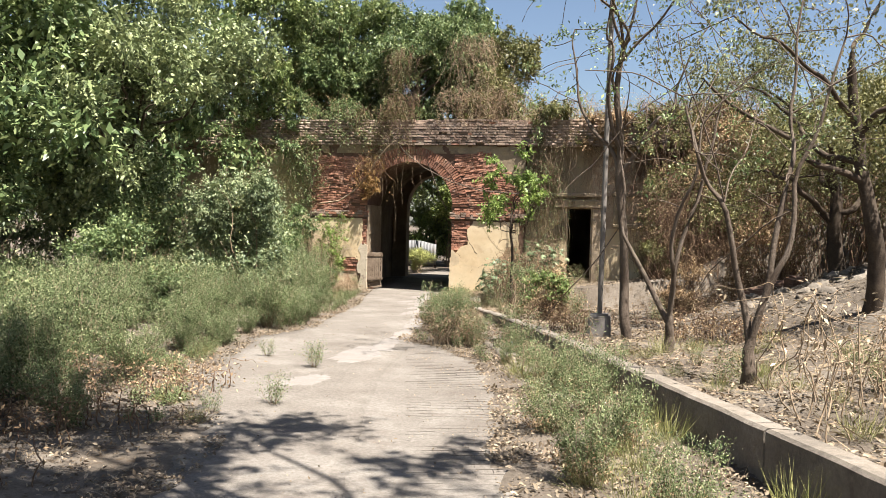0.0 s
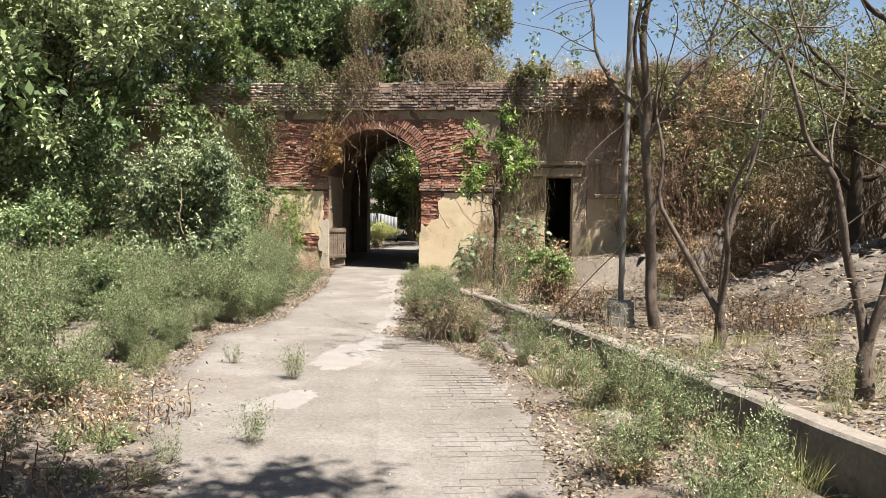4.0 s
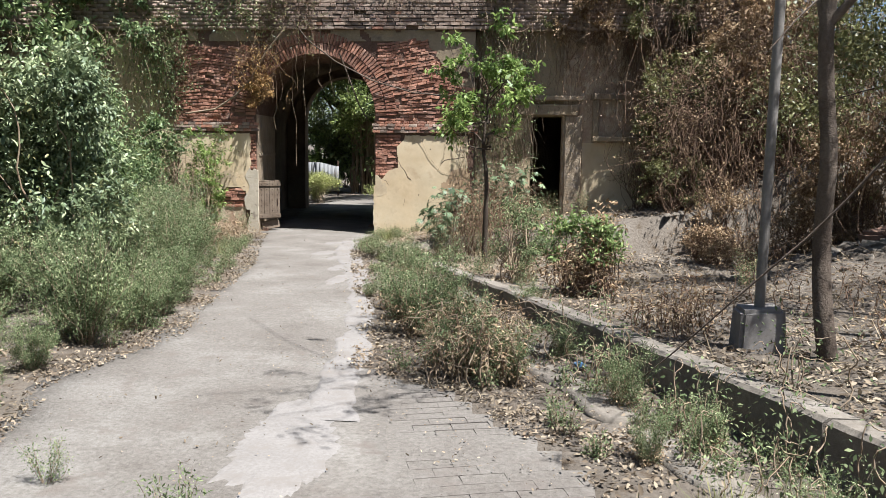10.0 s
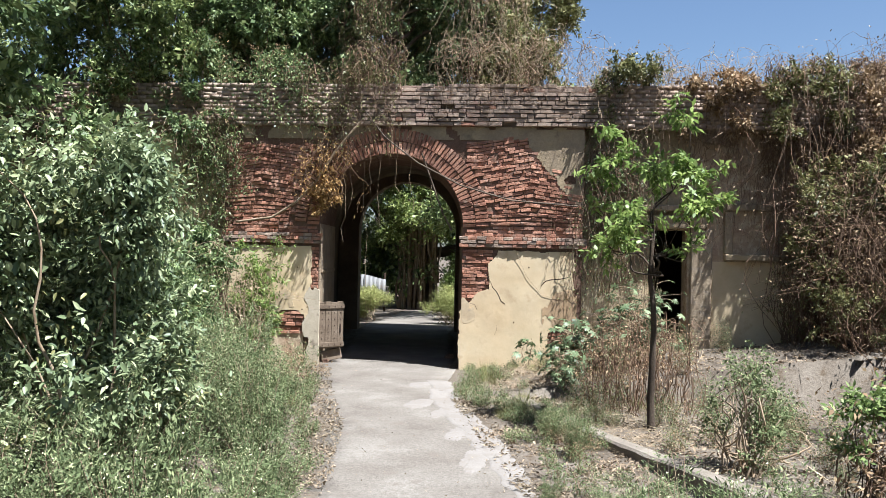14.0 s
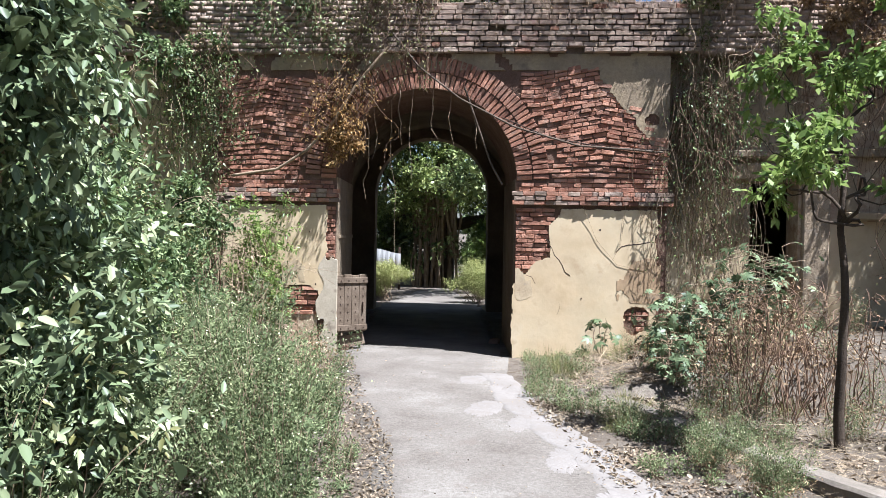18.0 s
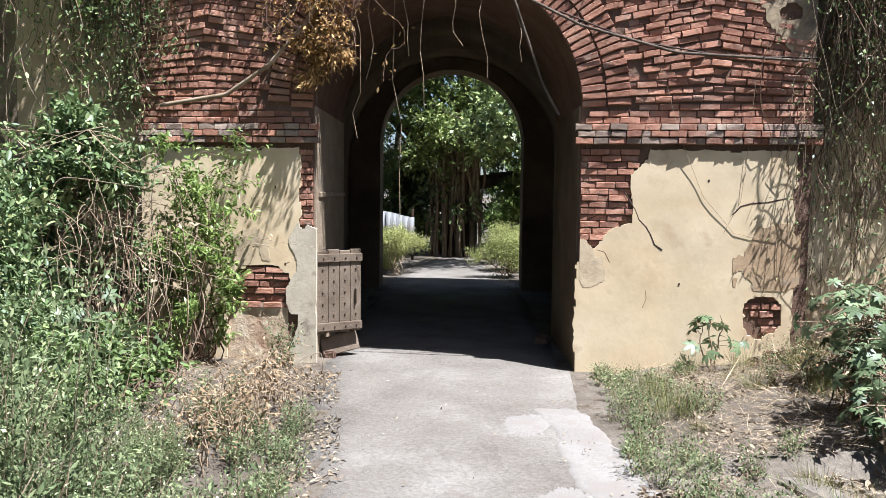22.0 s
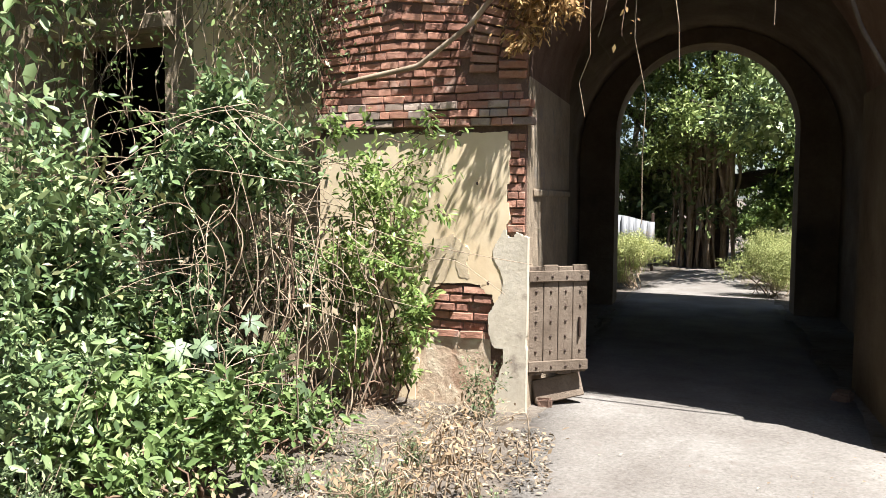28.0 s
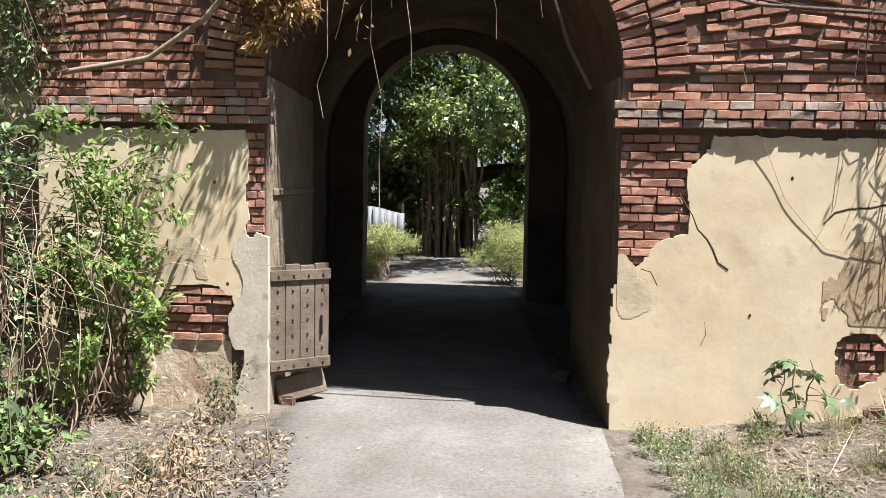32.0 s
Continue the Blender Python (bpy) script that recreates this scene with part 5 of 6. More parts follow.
curtain("creeper", DRY, 5.5, 7.2, 5.2, 2.2, 0.2, 150, "brown_twig", "dry_leaf", 1900, 0.05, 0.3, 0.006, 0.3)
curtain("creeper", DRY, 6.9, 8.2, 4.6, 0.9, 0.2, 170, "brown_twig", "dry_leaf", 2400, 0.05, 0.4, 0.006, 0.5)
curtain("creeper", "green creeper hanging before the broken window", -5.9, -3.6, 4.4, 1.2, -0.1, 46, "twig", "bright_bush", 1900, 0.07, 0.5, 0.007, 0.5)
curtain("creeper", "leafy green creeper beside the broken window", -3.7, -3.0, 4.2, 1.8, 0.0, 44, "brown_twig", "leaf", 3000, 0.06, 0.25, 0.005, 0.3)
spray = tagged(empty("creeper", (0, 0, 0)), "leafy sprays reaching out over the ochre plaster", "creeper")
arms = [(wander((-2.5, -0.35, z), (-2.5 + dx, -0.28, z + dz), 8, 0.12), np.linspace(0.005, 0.002, 8)) for z, dx, dz in ((1.9, 0.75, 0.3), (1.75, 0.7, 0.12), (1.5, 0.65, 0.05), (1.3, 0.55, 0.0), (2.0, 0.5, 0.32), (1.1, 0.45, -0.05), (1.7, 0.45, 0.3))]
v, f = tubes(arms, 4, 2)
put("stem", np_mesh("stem", v, f, M["brown_twig"]), spray)
p, d = along(arms, 95, 0.035, 0.05)
v, f = leaf_quads(p, 0.065, d, 0.7, 0.45, 0.6, True)
put("foliage", np_mesh("foliage", v, f, M["broad_leaf"]), spray)
golden = tagged(empty("creeper", (-1.2, -0.16, 3.2)), "bunch of golden dry leaves hanging beside the arch", "creeper")
foliage("foliage", 1300, [(0, 0, 0.25), (-0.15, 0, 0.0), (0.12, 0, -0.05), (-0.05, 0, -0.25)], np.tile((0.2, 0.1, 0.22), (4, 1)), 0.075, M["golden_leaf"], golden, 0.2, 0.07, 10, 1.2, 0.35)
v, f = tubes([(wander((0.1 * k, 0.05, 0.9), (-0.3 + 0.12 * k, 0, -0.3), 7, 0.15), np.linspace(0.008, 0.003, 7)) for k in range(6)], 4)
put("hanging_stem", np_mesh("hanging_stem", v, f, M["brown_twig"]), golden)
curtain("creeper", "golden dry leaves hanging beside the arch", -1.45, -0.95, 3.9, 2.75, -0.1, 34, "brown_twig", "golden_leaf", 900, 0.055)


def thicket(label, x0, x1, y0, y1, h, n, mat, leaf, leaves, size, base=None, arch_out=0.5):
    root = tagged(empty("thicket"), label, "thicket")
    ls = []
    for _ in range(n):
        x, y = rng.uniform(x0, x1), rng.uniform(y0, y1)
        z = lz(x, y) if base is None else base
        hh = h * rng.uniform(0.45, 1.1)
        a = rng.uniform(0, 2 * np.pi)
        mid = np.array([x, y, z + hh])
        tip = mid + np.array([math.cos(a), math.sin(a), -0.25]) * arch_out * rng.uniform(0.5, 2)
        ls.append((np.concatenate([wander((x, y, z - 0.05), mid, 7, min(0.5, 0.22 * hh)), wander(mid, tip, 5, min(0.35, 0.16 * hh))[1:]]), np.linspace(0.0075, 0.002, 11)))
    v, f = tubes(ls, 3, 2 if x1 < 0 else 1)
    put("hanging_stem", np_mesh("hanging_stem", v, f, M[mat]), root)
    p, d = along(ls, max(1, leaves // n), 0.07, 0.2)
    v, f = leaf_quads(p, size, d, 0.4)
    put("foliage", np_mesh("foliage", v, f, M[leaf]), root)
    return root


thicket("tangle of pale dry stems against the wall", -4.4, -2.7, -1.3, -0.6, 1.7, 90, "twig", "straw", 250, 0.06, None, 0.7)
thicket("thicket of dry brown brambles on the bank", 7.2, 10.5, -3.5, -0.6, 2.6, 420, "brown_twig", "dry_leaf", 4500, 0.06)
thicket("thicket of dry bushes mixed with olive leaves", 9.0, 14.0, -7.0, -1.0, 3.0, 420, "brown_twig", "olive_leaf", 9000, 0.07)
thicket("dry bush with olive leaves at the foot of the wall", 6.9, 8.4, -1.3, -0.3, 1.3, 150, "brown_twig", "olive_leaf", 3200, 0.055)
for x, y, h, r, m in ((7.4, -2.4, 1.3, 0.8, "olive_leaf"), (8.2, -3.2, 1.3, 0.9, "dry_leaf"), (9.0, -4.6, 1.0, 0.8, "dry_leaf"), (7.6, -4.4, 0.7, 0.6, "dry_leaf")):
    shrub("withered brown bush on the slope", x, y, h, r, 1900, 0.055, m, "brown_twig", 9, n_stem=36, extra=(500, 0.05, "dry_leaf"))
thicket("dry brown brambles heaped against the wall", 7.3, 9.8, -2.4, -0.6, 1.9, 340, "brown_twig", "dry_leaf", 5200, 0.055, None, 0.8)
thicket("pale dry brush along the roof edge", 2.6, 9.5, 0.7, 2.5, 1.3, 320, "twig", "straw", 1500, 0.05, 4.74, 0.3)
thicket("pale dry brush rising behind the bank", 7.5, 15.0, 1.5, 5.0, 5.6, 380, "twig", "dry_leaf", 1500, 0.06)
limb_tree("crooked tree rooted on the roof, dark under its crown", (-0.55, 1.3, 4.74), (-0.2, 1.6, 6.6), 0.12, [(0.5, (-0.9, 0.2, 1.5)), (0.7, (1.2, -0.1, 1.3)), (0.8, (0.2, -0.4, 1.5)), (0.9, (1.6, 0.5, 1.3)), (1, (0.6, 0.2, 1.6)), (1, (1.8, 0.1, 0.9)), (1, (-0.6, 0.0, 1.2))], None, 0.1, "leaf", "bark", 9000, 1.15, clump=0.22)
curtain("creeper", "grey dry vines hanging from the roof tree", 1.1, 2.3, 7.6, 5.2, 0.75, 120, "twig", "dry_leaf", 500, 0.05, 0.7, 0.006, 0.3)
curtain("creeper", "brown dry vines hanging from the roof tree", -0.9, 0.0, 7.2, 5.0, 0.5, 70, "brown_twig", "olive_leaf", 1200, 0.06, 0.5, 0.006, 0.3)
thicket("dry brown vine stems massed over the roof edge", 1.3, 2.6, 0.4, 1.4, 1.5, 130, "brown_twig", "dry_leaf", 700, 0.05, 4.74, 0.45)
thicket("brown dry bush with withered leaves", 4.75, 5.4, -9.15, -8.55, 0.55, 60, "brown_twig", "dry_leaf", 1300, 0.05, None, 0.2)
shrub("green bush with withered brown base", 5.05, -8.85, 1.05, 0.5, 2600, 0.062, "bright_bush", "brown_twig", 9, low=0.42, n_stem=30, extra=(900, 0.06, "dry_leaf"))
shrub("grey-green bush in front of the low doorway", 4.35, -7.5, 1.4, 0.5, 2400, 0.042, "weed_leaf", "twig", 9, n_stem=34)
thicket("withered reddish brown bush", 3.3, 4.6, -4.4, -3.2, 1.2, 90, "brown_twig", "dry_leaf", 900, 0.05, None, 0.25)
thicket("dry stalks on the soil", 6.0, 8.0, -10.5, -9.0, 0.35, 30, "brown_twig", "dry_leaf", 400, 0.045, None, 0.3)
thicket("bleached dry stalks and grass on the bank", 7.6, 9.6, -19.0, -16.0, 0.9, 90, "twig", "straw", 900, 0.06, None, 0.4)
thicket("brown dead stalks beside the path", 0.9, 2.6, -18.6, -16.4, 0.28, 50, "brown_twig", "dry_leaf", 1500, 0.045, None, 0.2)
thicket("brown dead stalks beside the path", 0.9, 3.0, -20.6, -18.0, 0.3, 80, "brown_twig", "dry_leaf", 2200, 0.045, None, 0.2)
thicket("creeping dry brambles over the bank", 7.4, 10.4, -5.6, -2.6, 0.45, 170, "brown_twig", "dry_leaf", 4200, 0.055, None, 0.6)
thicket("tangle of pale dry stems climbing through the bush", -3.6, -2.3, -2.2, -0.7, 2.0, 65, "twig", "straw", 350, 0.06, None, 0.8)
thicket("mass of dry brown vines smothering the wall", 6.9, 10.5, -0.7, 0.1, 4.4, 300, "brown_twig", "litter_leaf", 3600, 0.05, None, 0.7)
for x, y, h in ((-1.55, -5.75, 1.15), (-1.95, -5.3, 1.3), (-1.35, -6.6, 1.2)):
    shrub("dark green plant with long pointed leaflets", x, y, h, 0.42, 700, 0.12, "dark_leaf", "brown_twig", 9, aspect=0.4, n_stem=14, fine=True)
thicket("dry stalks and withered leaves between weeds and path", -1.5, -0.9, -3.6, -1.2, 0.35, 90, "twig", "dry_leaf", 1500, 0.045, None, 0.15)
thicket("dead brown weeds on the bank by the wall", 3.0, 4.6, -3.6, -1.6, 0.6, 120, "brown_twig", "dry_leaf", 1800, 0.05, None, 0.3)
thicket("half-dead brown weeds by the paving", 3.65, 4.3, -12.3, -11.5, 0.5, 90, "twig", "dry_leaf", 1900, 0.036, None, 0.18)
thicket("dead brown weeds before the pole", 5.25, 5.9, -11.4, -10.7, 0.32, 45, "brown_twig", "dry_leaf", 900, 0.045, None, 0.2)
thicket("dead brown weeds beside the slim tree", 7.0, 8.4, -12.6, -11.4, 0.35, 60, "brown_twig", "dry_leaf", 1300, 0.05, None, 0.25)
thicket("straggly half-dry weeds along the kerb", 4.55, 5.1, -12.6, -10.6, 0.4, 32, "twig", "weed_leaf", 900, 0.035, None, 0.15)
thicket("straggly half-dry weeds along the kerb", 5.2, 6.0, -15.4, -12.8, 0.42, 44, "twig", "weed_leaf", 1300, 0.035, None, 0.15)
for x, y, h in ((-2.75, -2.5, 0.8), (-2.6, -1.6, 0.7), (-2.55, -3.2, 0.8), (-2.3, -2.7, 0.6), (-2.1, -3.5, 0.6), (-2.25, -2.0, 0.5)):
    shrub("broad-leaved green plant at the edge of the bush", x, y, h, 0.4, 800, 0.068, "bright_bush", "brown_twig", 6, 0.3, 0.55, fine=True)
for x, y in ((-3.3, -2.7), (-2.95, -3.6), (-3.9, -3.0)):
    shrub("dense leafy green bush beside the path", x, y, 1.35, 0.75, 5200, 0.065, "leaf", "brown_twig", lumps=10, aspect=0.5, extra=(1200, 0.07, "bright_bush"), fine=True)


def palmate(pos, out, size):
    """Star-shaped leaves: seven pointed lobes round one stalk end."""
    n = len(pos)
    up = rng.normal(0, 0.45, (n, 3)) + out * 0.5 + np.array([0, 0, 0.8])
    up /= np.linalg.norm(up, axis=1)[:, None]
    a = np.cross(up, rng.normal(0, 1, (n, 3)))
    a /= np.linalg.norm(a, axis=1)[:, None]
    b = np.cross(up, a)
    L = (size * rng.uniform(0.6, 1.2, n))[:, None]
    V = [pos]
    for ang in (-135, -90, -45, 0, 45, 90, 135):
        t = math.radians(ang)
        d, w = math.cos(t) * a + math.sin(t) * b, -math.sin(t) * a + math.cos(t) * b
        k = 1 - abs(ang) / 320
        m = pos + d * L * k * 0.5
        V += [m + w * L * 0.17, pos + d * L * k - up * L * 0.22, m - w * L * 0.17]
    V = np.stack(V, 1).reshape(-1, 3)
    i = (np.arange(n) * 22)[:, None]
    return V, np.concatenate([i + np.array([[0, 1 + 3 * k, 2 + 3 * k, 3 + 3 * k]]) for k in range(7)])


def castor(label, x, y, h, rad, n, size, mat="castor_leaf"):
    """A soft plant: a few stems, leaf stalks and star-shaped leaves at their ends."""
    root = tagged(empty("broad_leaved_plant"), label, "plant")
    ls = stems(max(3, n // 14), h, rad * 0.6, 0.009, 0.1, 6)
    p, d = along(ls, max(2, n // len(ls)), 0.0, 0.3)
    q = p + d * np.array([1, 1, 0.4]) * 0.55 * rad / 1.3
    stalks = [(np.stack([u, (u + w) / 2 + (0, 0, 0.02), w]), np.array([0.004, 0.003, 0.002])) for u, w in zip(p, q)]
    v, f = tubes(ls + stalks, 4)
    put("stem", np_mesh("stem", v, f, M["twig"]), root)
    v, f = palmate(q, d, size)
    put("foliage", np_mesh("foliage", v, f, M[mat]), root)
    root.location = (x, y, lz(x, y) - 0.03)
    return root


for x, y, h, r, n in ((3.2, -2.4, 1.0, 0.42, 90), (4.0, -2.0, 1.45, 0.5, 120), (3.55, -1.5, 0.9, 0.4, 70), (4.45, -1.6, 1.35, 0.42, 90), (3.0, -3.1, 0.7, 0.3, 45)):
    castor("young plant with star-shaped blue-green leaves", x, y, h, r, int(n * 1.6), 0.11)
castor("small plant with star-shaped leaves against the plaster", 2.6, -0.32, 0.62, 0.26, 16, 0.13)
for x, y, h, n in ((-2.75, -1.9, 1.5, 26), (-3.3, -2.2, 1.9, 30), (-2.45, -2.2, 0.8, 22), (-3.9, -2.4, 1.7, 22)):
    castor("pale star-leaved climber growing through the bush", x, y, h, 0.5, n, 0.14)

# saplings and trees right of the path
limb_tree("sapling with bright green leaves", (3.9, -5.3, lz(3.9, -5.3)), (3.86, -5.32, 2.35), 0.048, [(0.85, (-0.5, 0.0, 0.3)), (0.9, (-0.3, -0.15, 0.6)), (0.88, (0.4, -0.15, 0.3)), (0.95, (0.55, 0.1, 0.6)), (1, (0.15, 0.1, 0.75)), (1, (-0.2, 0.1, 0.4)), (1, (0.4, 0.0, 0.95)), (1, (-0.45, 0.1, 0.8))], None, 0.1, "bright_leaf", "dark_bark", 3200, 0.37, clump=0.12, droop=0.6, lean=0.05)
limb_tree("slim tree with a bare grey trunk", (6.5, -12.05, lz(6.5, -12.05)), (6.3, -12.2, 4.6), 0.075, [(0.55, (-0.7, 0.4, 2.2)), (0.6, (1.2, 0.3, 2.2)), (0.7, (-0.3, -0.8, 2.6)), (0.85, (1.1, -0.5, 1.8)), (1, (-0.1, -1.0, 2.0)), (1, (0.4, 0, 2.4)), (1, (-0.6, -1.4, 1.1)), (1, (-1.0, -1.2, 1.3))], None, 0.06, "leaf", "bark", 2600, 1.2, clump=0.16, twigs=9)
for base, t1, t2, t3 in (((6.95, -13.6), (6.3, -13.2, 3.4), (7.6, -13.2, 4.0), (7.3, -14.0, 3.6)), ((7.56, -16.0), (6.9, -15.8, 3.4), (8.3, -15.9, 3.9), (8.0, -15.4, 4.3))):
    z = lz(*base)
    b = np.array((*base, z))
    limb_tree("young tree forking low into slanting stems", tuple(b), tuple(b + (0.02, 0, 0.45)), 0.085, [(0.85, np.array(t1) - b - (0, 0, 0.4)), (0.9, np.array(t2) - b - (0, 0, 0.4)), (1, np.array(t3) - b - (0, 0, 0.4))], None, 0.055, "leaf", "bark", 450, 1.25, clump=0.2, lean=0.03, twigs=7, crook=0.2, stout=0.8)
limb_tree("gnarled tree with olive foliage on the bank", (10.4, -7.0, lz(10.4, -7.0)), (10.2, -7.2, 3.6), 0.17, [(0.5, (-1.8, -0.6, 1.0)), (0.6, (1.6, 0.4, 1.2)), (0.8, (-0.8, 1.2, 1.3)), (0.9, (0.6, -1.5, 1.2)), (1, (-1.5, -1.0, 1.4))], None, 0.065, "olive_leaf", "dark_bark", 34000, 1.7, clump=0.24)
limb_tree("green leafy tree overhanging the kerb", (9.8, -11.5, lz(9.8, -11.5)), (9.4, -11.6, 4.4), 0.13, [(0.6, (-2.2, -0.3, 1.4)), (0.7, (-1.4, 1.2, 1.3)), (0.8, (1.0, -0.8, 1.2)), (0.9, (-1.8, -1.2, 1.2)), (1, (0.6, 0.8, 1.6))], None, 0.055, "olive_leaf", "dark_bark", 11000, 1.7, clump=0.24)

limb_tree("leafy tree that shades the near end of the path", (10.6, -23.6, lz(10.6, -23.6)), (9.4, -23.0, 7.0), 0.17, [(0.8, (-1.8, 0.6, 1.6)), (0.9, (-2.2, 1.0, 1.8)), (0.9, (-1.2, 1.6, 2.2)), (1, (-3.2, 1.4, 1.6)), (1, (-4.4, 1.2, 1.8)), (1, (-5.6, 2.2, 1.6)), (1, (-5.0, 3.0, 2.0)), (1, (-6.4, 2.6, 2.2)), (1, (-3.6, 2.8, 0.6)), (1, (-4.3, 3.4, 0.9)), (1, (-2.8, 3.2, 0.9)), (1, (-4.8, 2.2, 0.7)), (1, (0.6, 0.4, 2.0))], None, 0.13, "leaf", "dark_bark", 16000, 1.1, clump=0.28)

# the pole and its footing
pole = tagged(empty("pole", (6.08, -11.75, lz(6.08, -11.75) + 0.04)), "thin grey metal pole set in a concrete footing", "pole")
v, f = tubes([(np.array([(0, 0, 0.1), (0.02, 0, 3.0), (0.06, 0, 6.4)]), np.array([0.038, 0.036, 0.034]))], 12)
put("shaft", np_mesh("shaft", v, f, M["pole"], True), pole)
foot = box(-0.17, 0.17, -0.15, 0.15, -0.2, 0.29, 0.028, 2)
for v in foot.verts:
    k = 1.06 - 0.45 * max(v.co.z, 0) + 0.08 * noise.noise(v.co * 3)
    v.co = Vector((v.co.x * k, v.co.y * k, v.co.z + (0.06 * v.co.x if v.co.z > 0.2 else 0)))
part("footing", foot, M["screed"], pole, "broken concrete footing")

# beyond the arch
rng = np.random.default_rng(77)
for x, y in ((-1.95, 9.1), (-2.3, 10.2), (0.3, 9.0), (0.5, 10.2), (1.0, 11.6)):
    shrub("pale green feathery bush beside the far path", x, y, 1.1, 0.75, 11000, 0.034, "sun_weed", "twig", 9)
for x, y, h in ((-3.2, 15.2, 2.6), (0.9, 14.6, 2.5), (2.4, 13.6, 3.0), (1.9, 16.4, 3.2), (-4.9, 14.6, 2.6), (-6.4, 14.0, 3.2), (3.6, 15.6, 3.4), (0.4, 19.4, 3.0), (-3.0, 19.0, 3.2)):
    shrub("bright green bush behind the gate", x, y, h, 1.5, 7000, 0.12, "broad_leaf", "twig", 11, extra=(1500, 0.09, "bright_leaf"))
banyan = limb_tree("huge shade tree with hanging aerial roots behind the gate", (-1.15, 15.4, 0.0), (-1.0, 15.6, 4.0), 0.6, [(0.7, (-3.0, -0.6, 2.0)), (0.7, (3.2, -0.8, 2.0)), (0.8, (-1.5, -1.8, 2.4)), (0.9, (1.6, -1.6, 2.6)), (1, (-3.0, 1.0, 3.6)), (1, (3.0, 1.0, 3.6)), (1, (0, -1.0, 3.6)), (0.6, (-4.6, 0.4, 0.6)), (0.6, (4.6, 0.2, 0.8))], None, 0.2, "dark_leaf", "bark", 36000, 2.6, clump=0.4)
front = np.array([(x, -1.2 - 0.6 * math.cos(x), z) for x in (-4.6, -3.4, -2.2, -1.0, 0.2, 1.4, 2.6, 3.8, 5.0) for z in (2.7, 3.6, 4.6, 5.7, 6.8)]) + rng.normal(0, 0.25, (45, 3))
foliage("crown", 56000, front, np.tile((0.75, 0.6, 0.5), (45, 1)), 0.115, M["fig_leaf"], banyan, 0.3, 0.16, 14, 0.2)
roots = []
for _ in range(70):
    x, y = rng.uniform(-0.75, 0.75), rng.uniform(-1.1, -0.6)
    roots.append((wander((x * 0.9, y, 3.4 + rng.uniform(-0.6, 1.0)), (x, y, rng.choice([0.0, 0.0, 1.0])), 7, 0.15), np.full(7, rng.uniform(0.01, 0.05))))
v, f = tubes(roots, 5)
put("aerial_root", np_mesh("aerial_root", v, f, M["twig"]), banyan)


def make_fence():
    fence = tagged(empty("sheet_fence", (-4.4, 12.9, 0.1)), "white corrugated sheet fence beyond the gate", "fence")
    n = 60
    xs = np.linspace(0, 2.3, n)
    V = [(x, 0.03 * math.sin(x * 42), z) for x in xs for z in (0.1, 1.35 - 0.12 * x + 0.03 * math.sin(x * 5))]
    F = [(2 * i, 2 * i + 2, 2 * i + 3, 2 * i + 1) for i in range(n - 1)]
    ob = put("sheet", np_mesh("sheet", V, F, M["sheet"]), fence)
    so = ob.modifiers.new("thickness", "SOLIDIFY")
    so.thickness = 0.004
    for x in (0.05, 1.15, 2.25):
        part("post", box(x - 0.03, x + 0.03, 0.05, 0.11, -0.1, 1.25, 0.005), M["iron"], fence)


make_fence()
# far trees that close the view
for x, y, s in ((-14, 12, 1.3), (-9, 20, 1.4), (7, 20, 1.4), (13, 14, 1.2), (19, 8, 1.3), (20, -4, 1.2), (24, -14, 1.3), (-16, 2, 1.3), (-17, -10, 1.3), (5, 27, 1.5), (-5, 28, 1.5)):
    limb_tree("distant tree with a full green crown", (x, y, lz(x, y)), (x, y, 3.6 * s), 0.2, [(0.5, (-1.8 * s, 0, 1.2)), (0.6, (1.8 * s, 0, 1.4)), (0.8, (0, 1.5, 1.8)), (0.8, (0, -1.5, 1.8)), (1, (0, 0, 2.4))], None, 0.28, "dark_leaf", "dark_bark", 5000, 2.4 * s, clump=0.4)


# ---- litter on the ground ----
def litter(name, label, n, area, size, mat, flat=True, kind_of="litter"):
    x, y = area(n)
    heap = 1.0 + np.zeros(len(x)) if not flat else np.array([noise.noise(Vector((a * 1.7, b * 1.7, 3.1))) + 0.6 * noise.noise(Vector((a * 4.3, b * 4.3, 5.7))) for a, b in zip(x, y)])
    keep = rng.random(len(x)) < np.clip(0.45 + 1.3 * heap, 0.06, 1.0)
    x, y = x[keep], y[keep]
    z = land(x, y) + 0.018 + rng.uniform(0, 0.015, len(x))
    p = np.stack([x, y, z], 1)
    o = np.stack([rng.normal(0, 1, len(x)), rng.normal(0, 1, len(x)), rng.normal(0.15, 0.4, len(x)) if flat else rng.normal(0.1, 0.25, len(x))], 1)
    v, f = leaf_quads(p, size * rng.uniform(0.45, 1.35, len(x)), o, 0.0, 0.48 if flat else 0.022, 0.0, flat)
    return tagged(put(name, np_mesh(name, v, f, M[mat])), label, kind_of, kind="stuff")


def right_bank(n):
    y = rng.uniform(-22, -0.5, n)
    x = np.where(y < -3.1, kerb_x(y), 1.8) + 0.2 + np.abs(rng.normal(0, 3.2, n))
    return x, y


def right_gutter(n):
    y = rng.uniform(-20, -3.5, n)
    a, b = path_right(y) - 0.15, kerb_x(y)
    return a + (b - a) * rng.uniform(0, 1, n), y


def left_verge(n):
    y = rng.uniform(-21, -0.5, n)
    return path_left(y) + 0.22 - np.abs(rng.normal(0, 0.9, n)), y


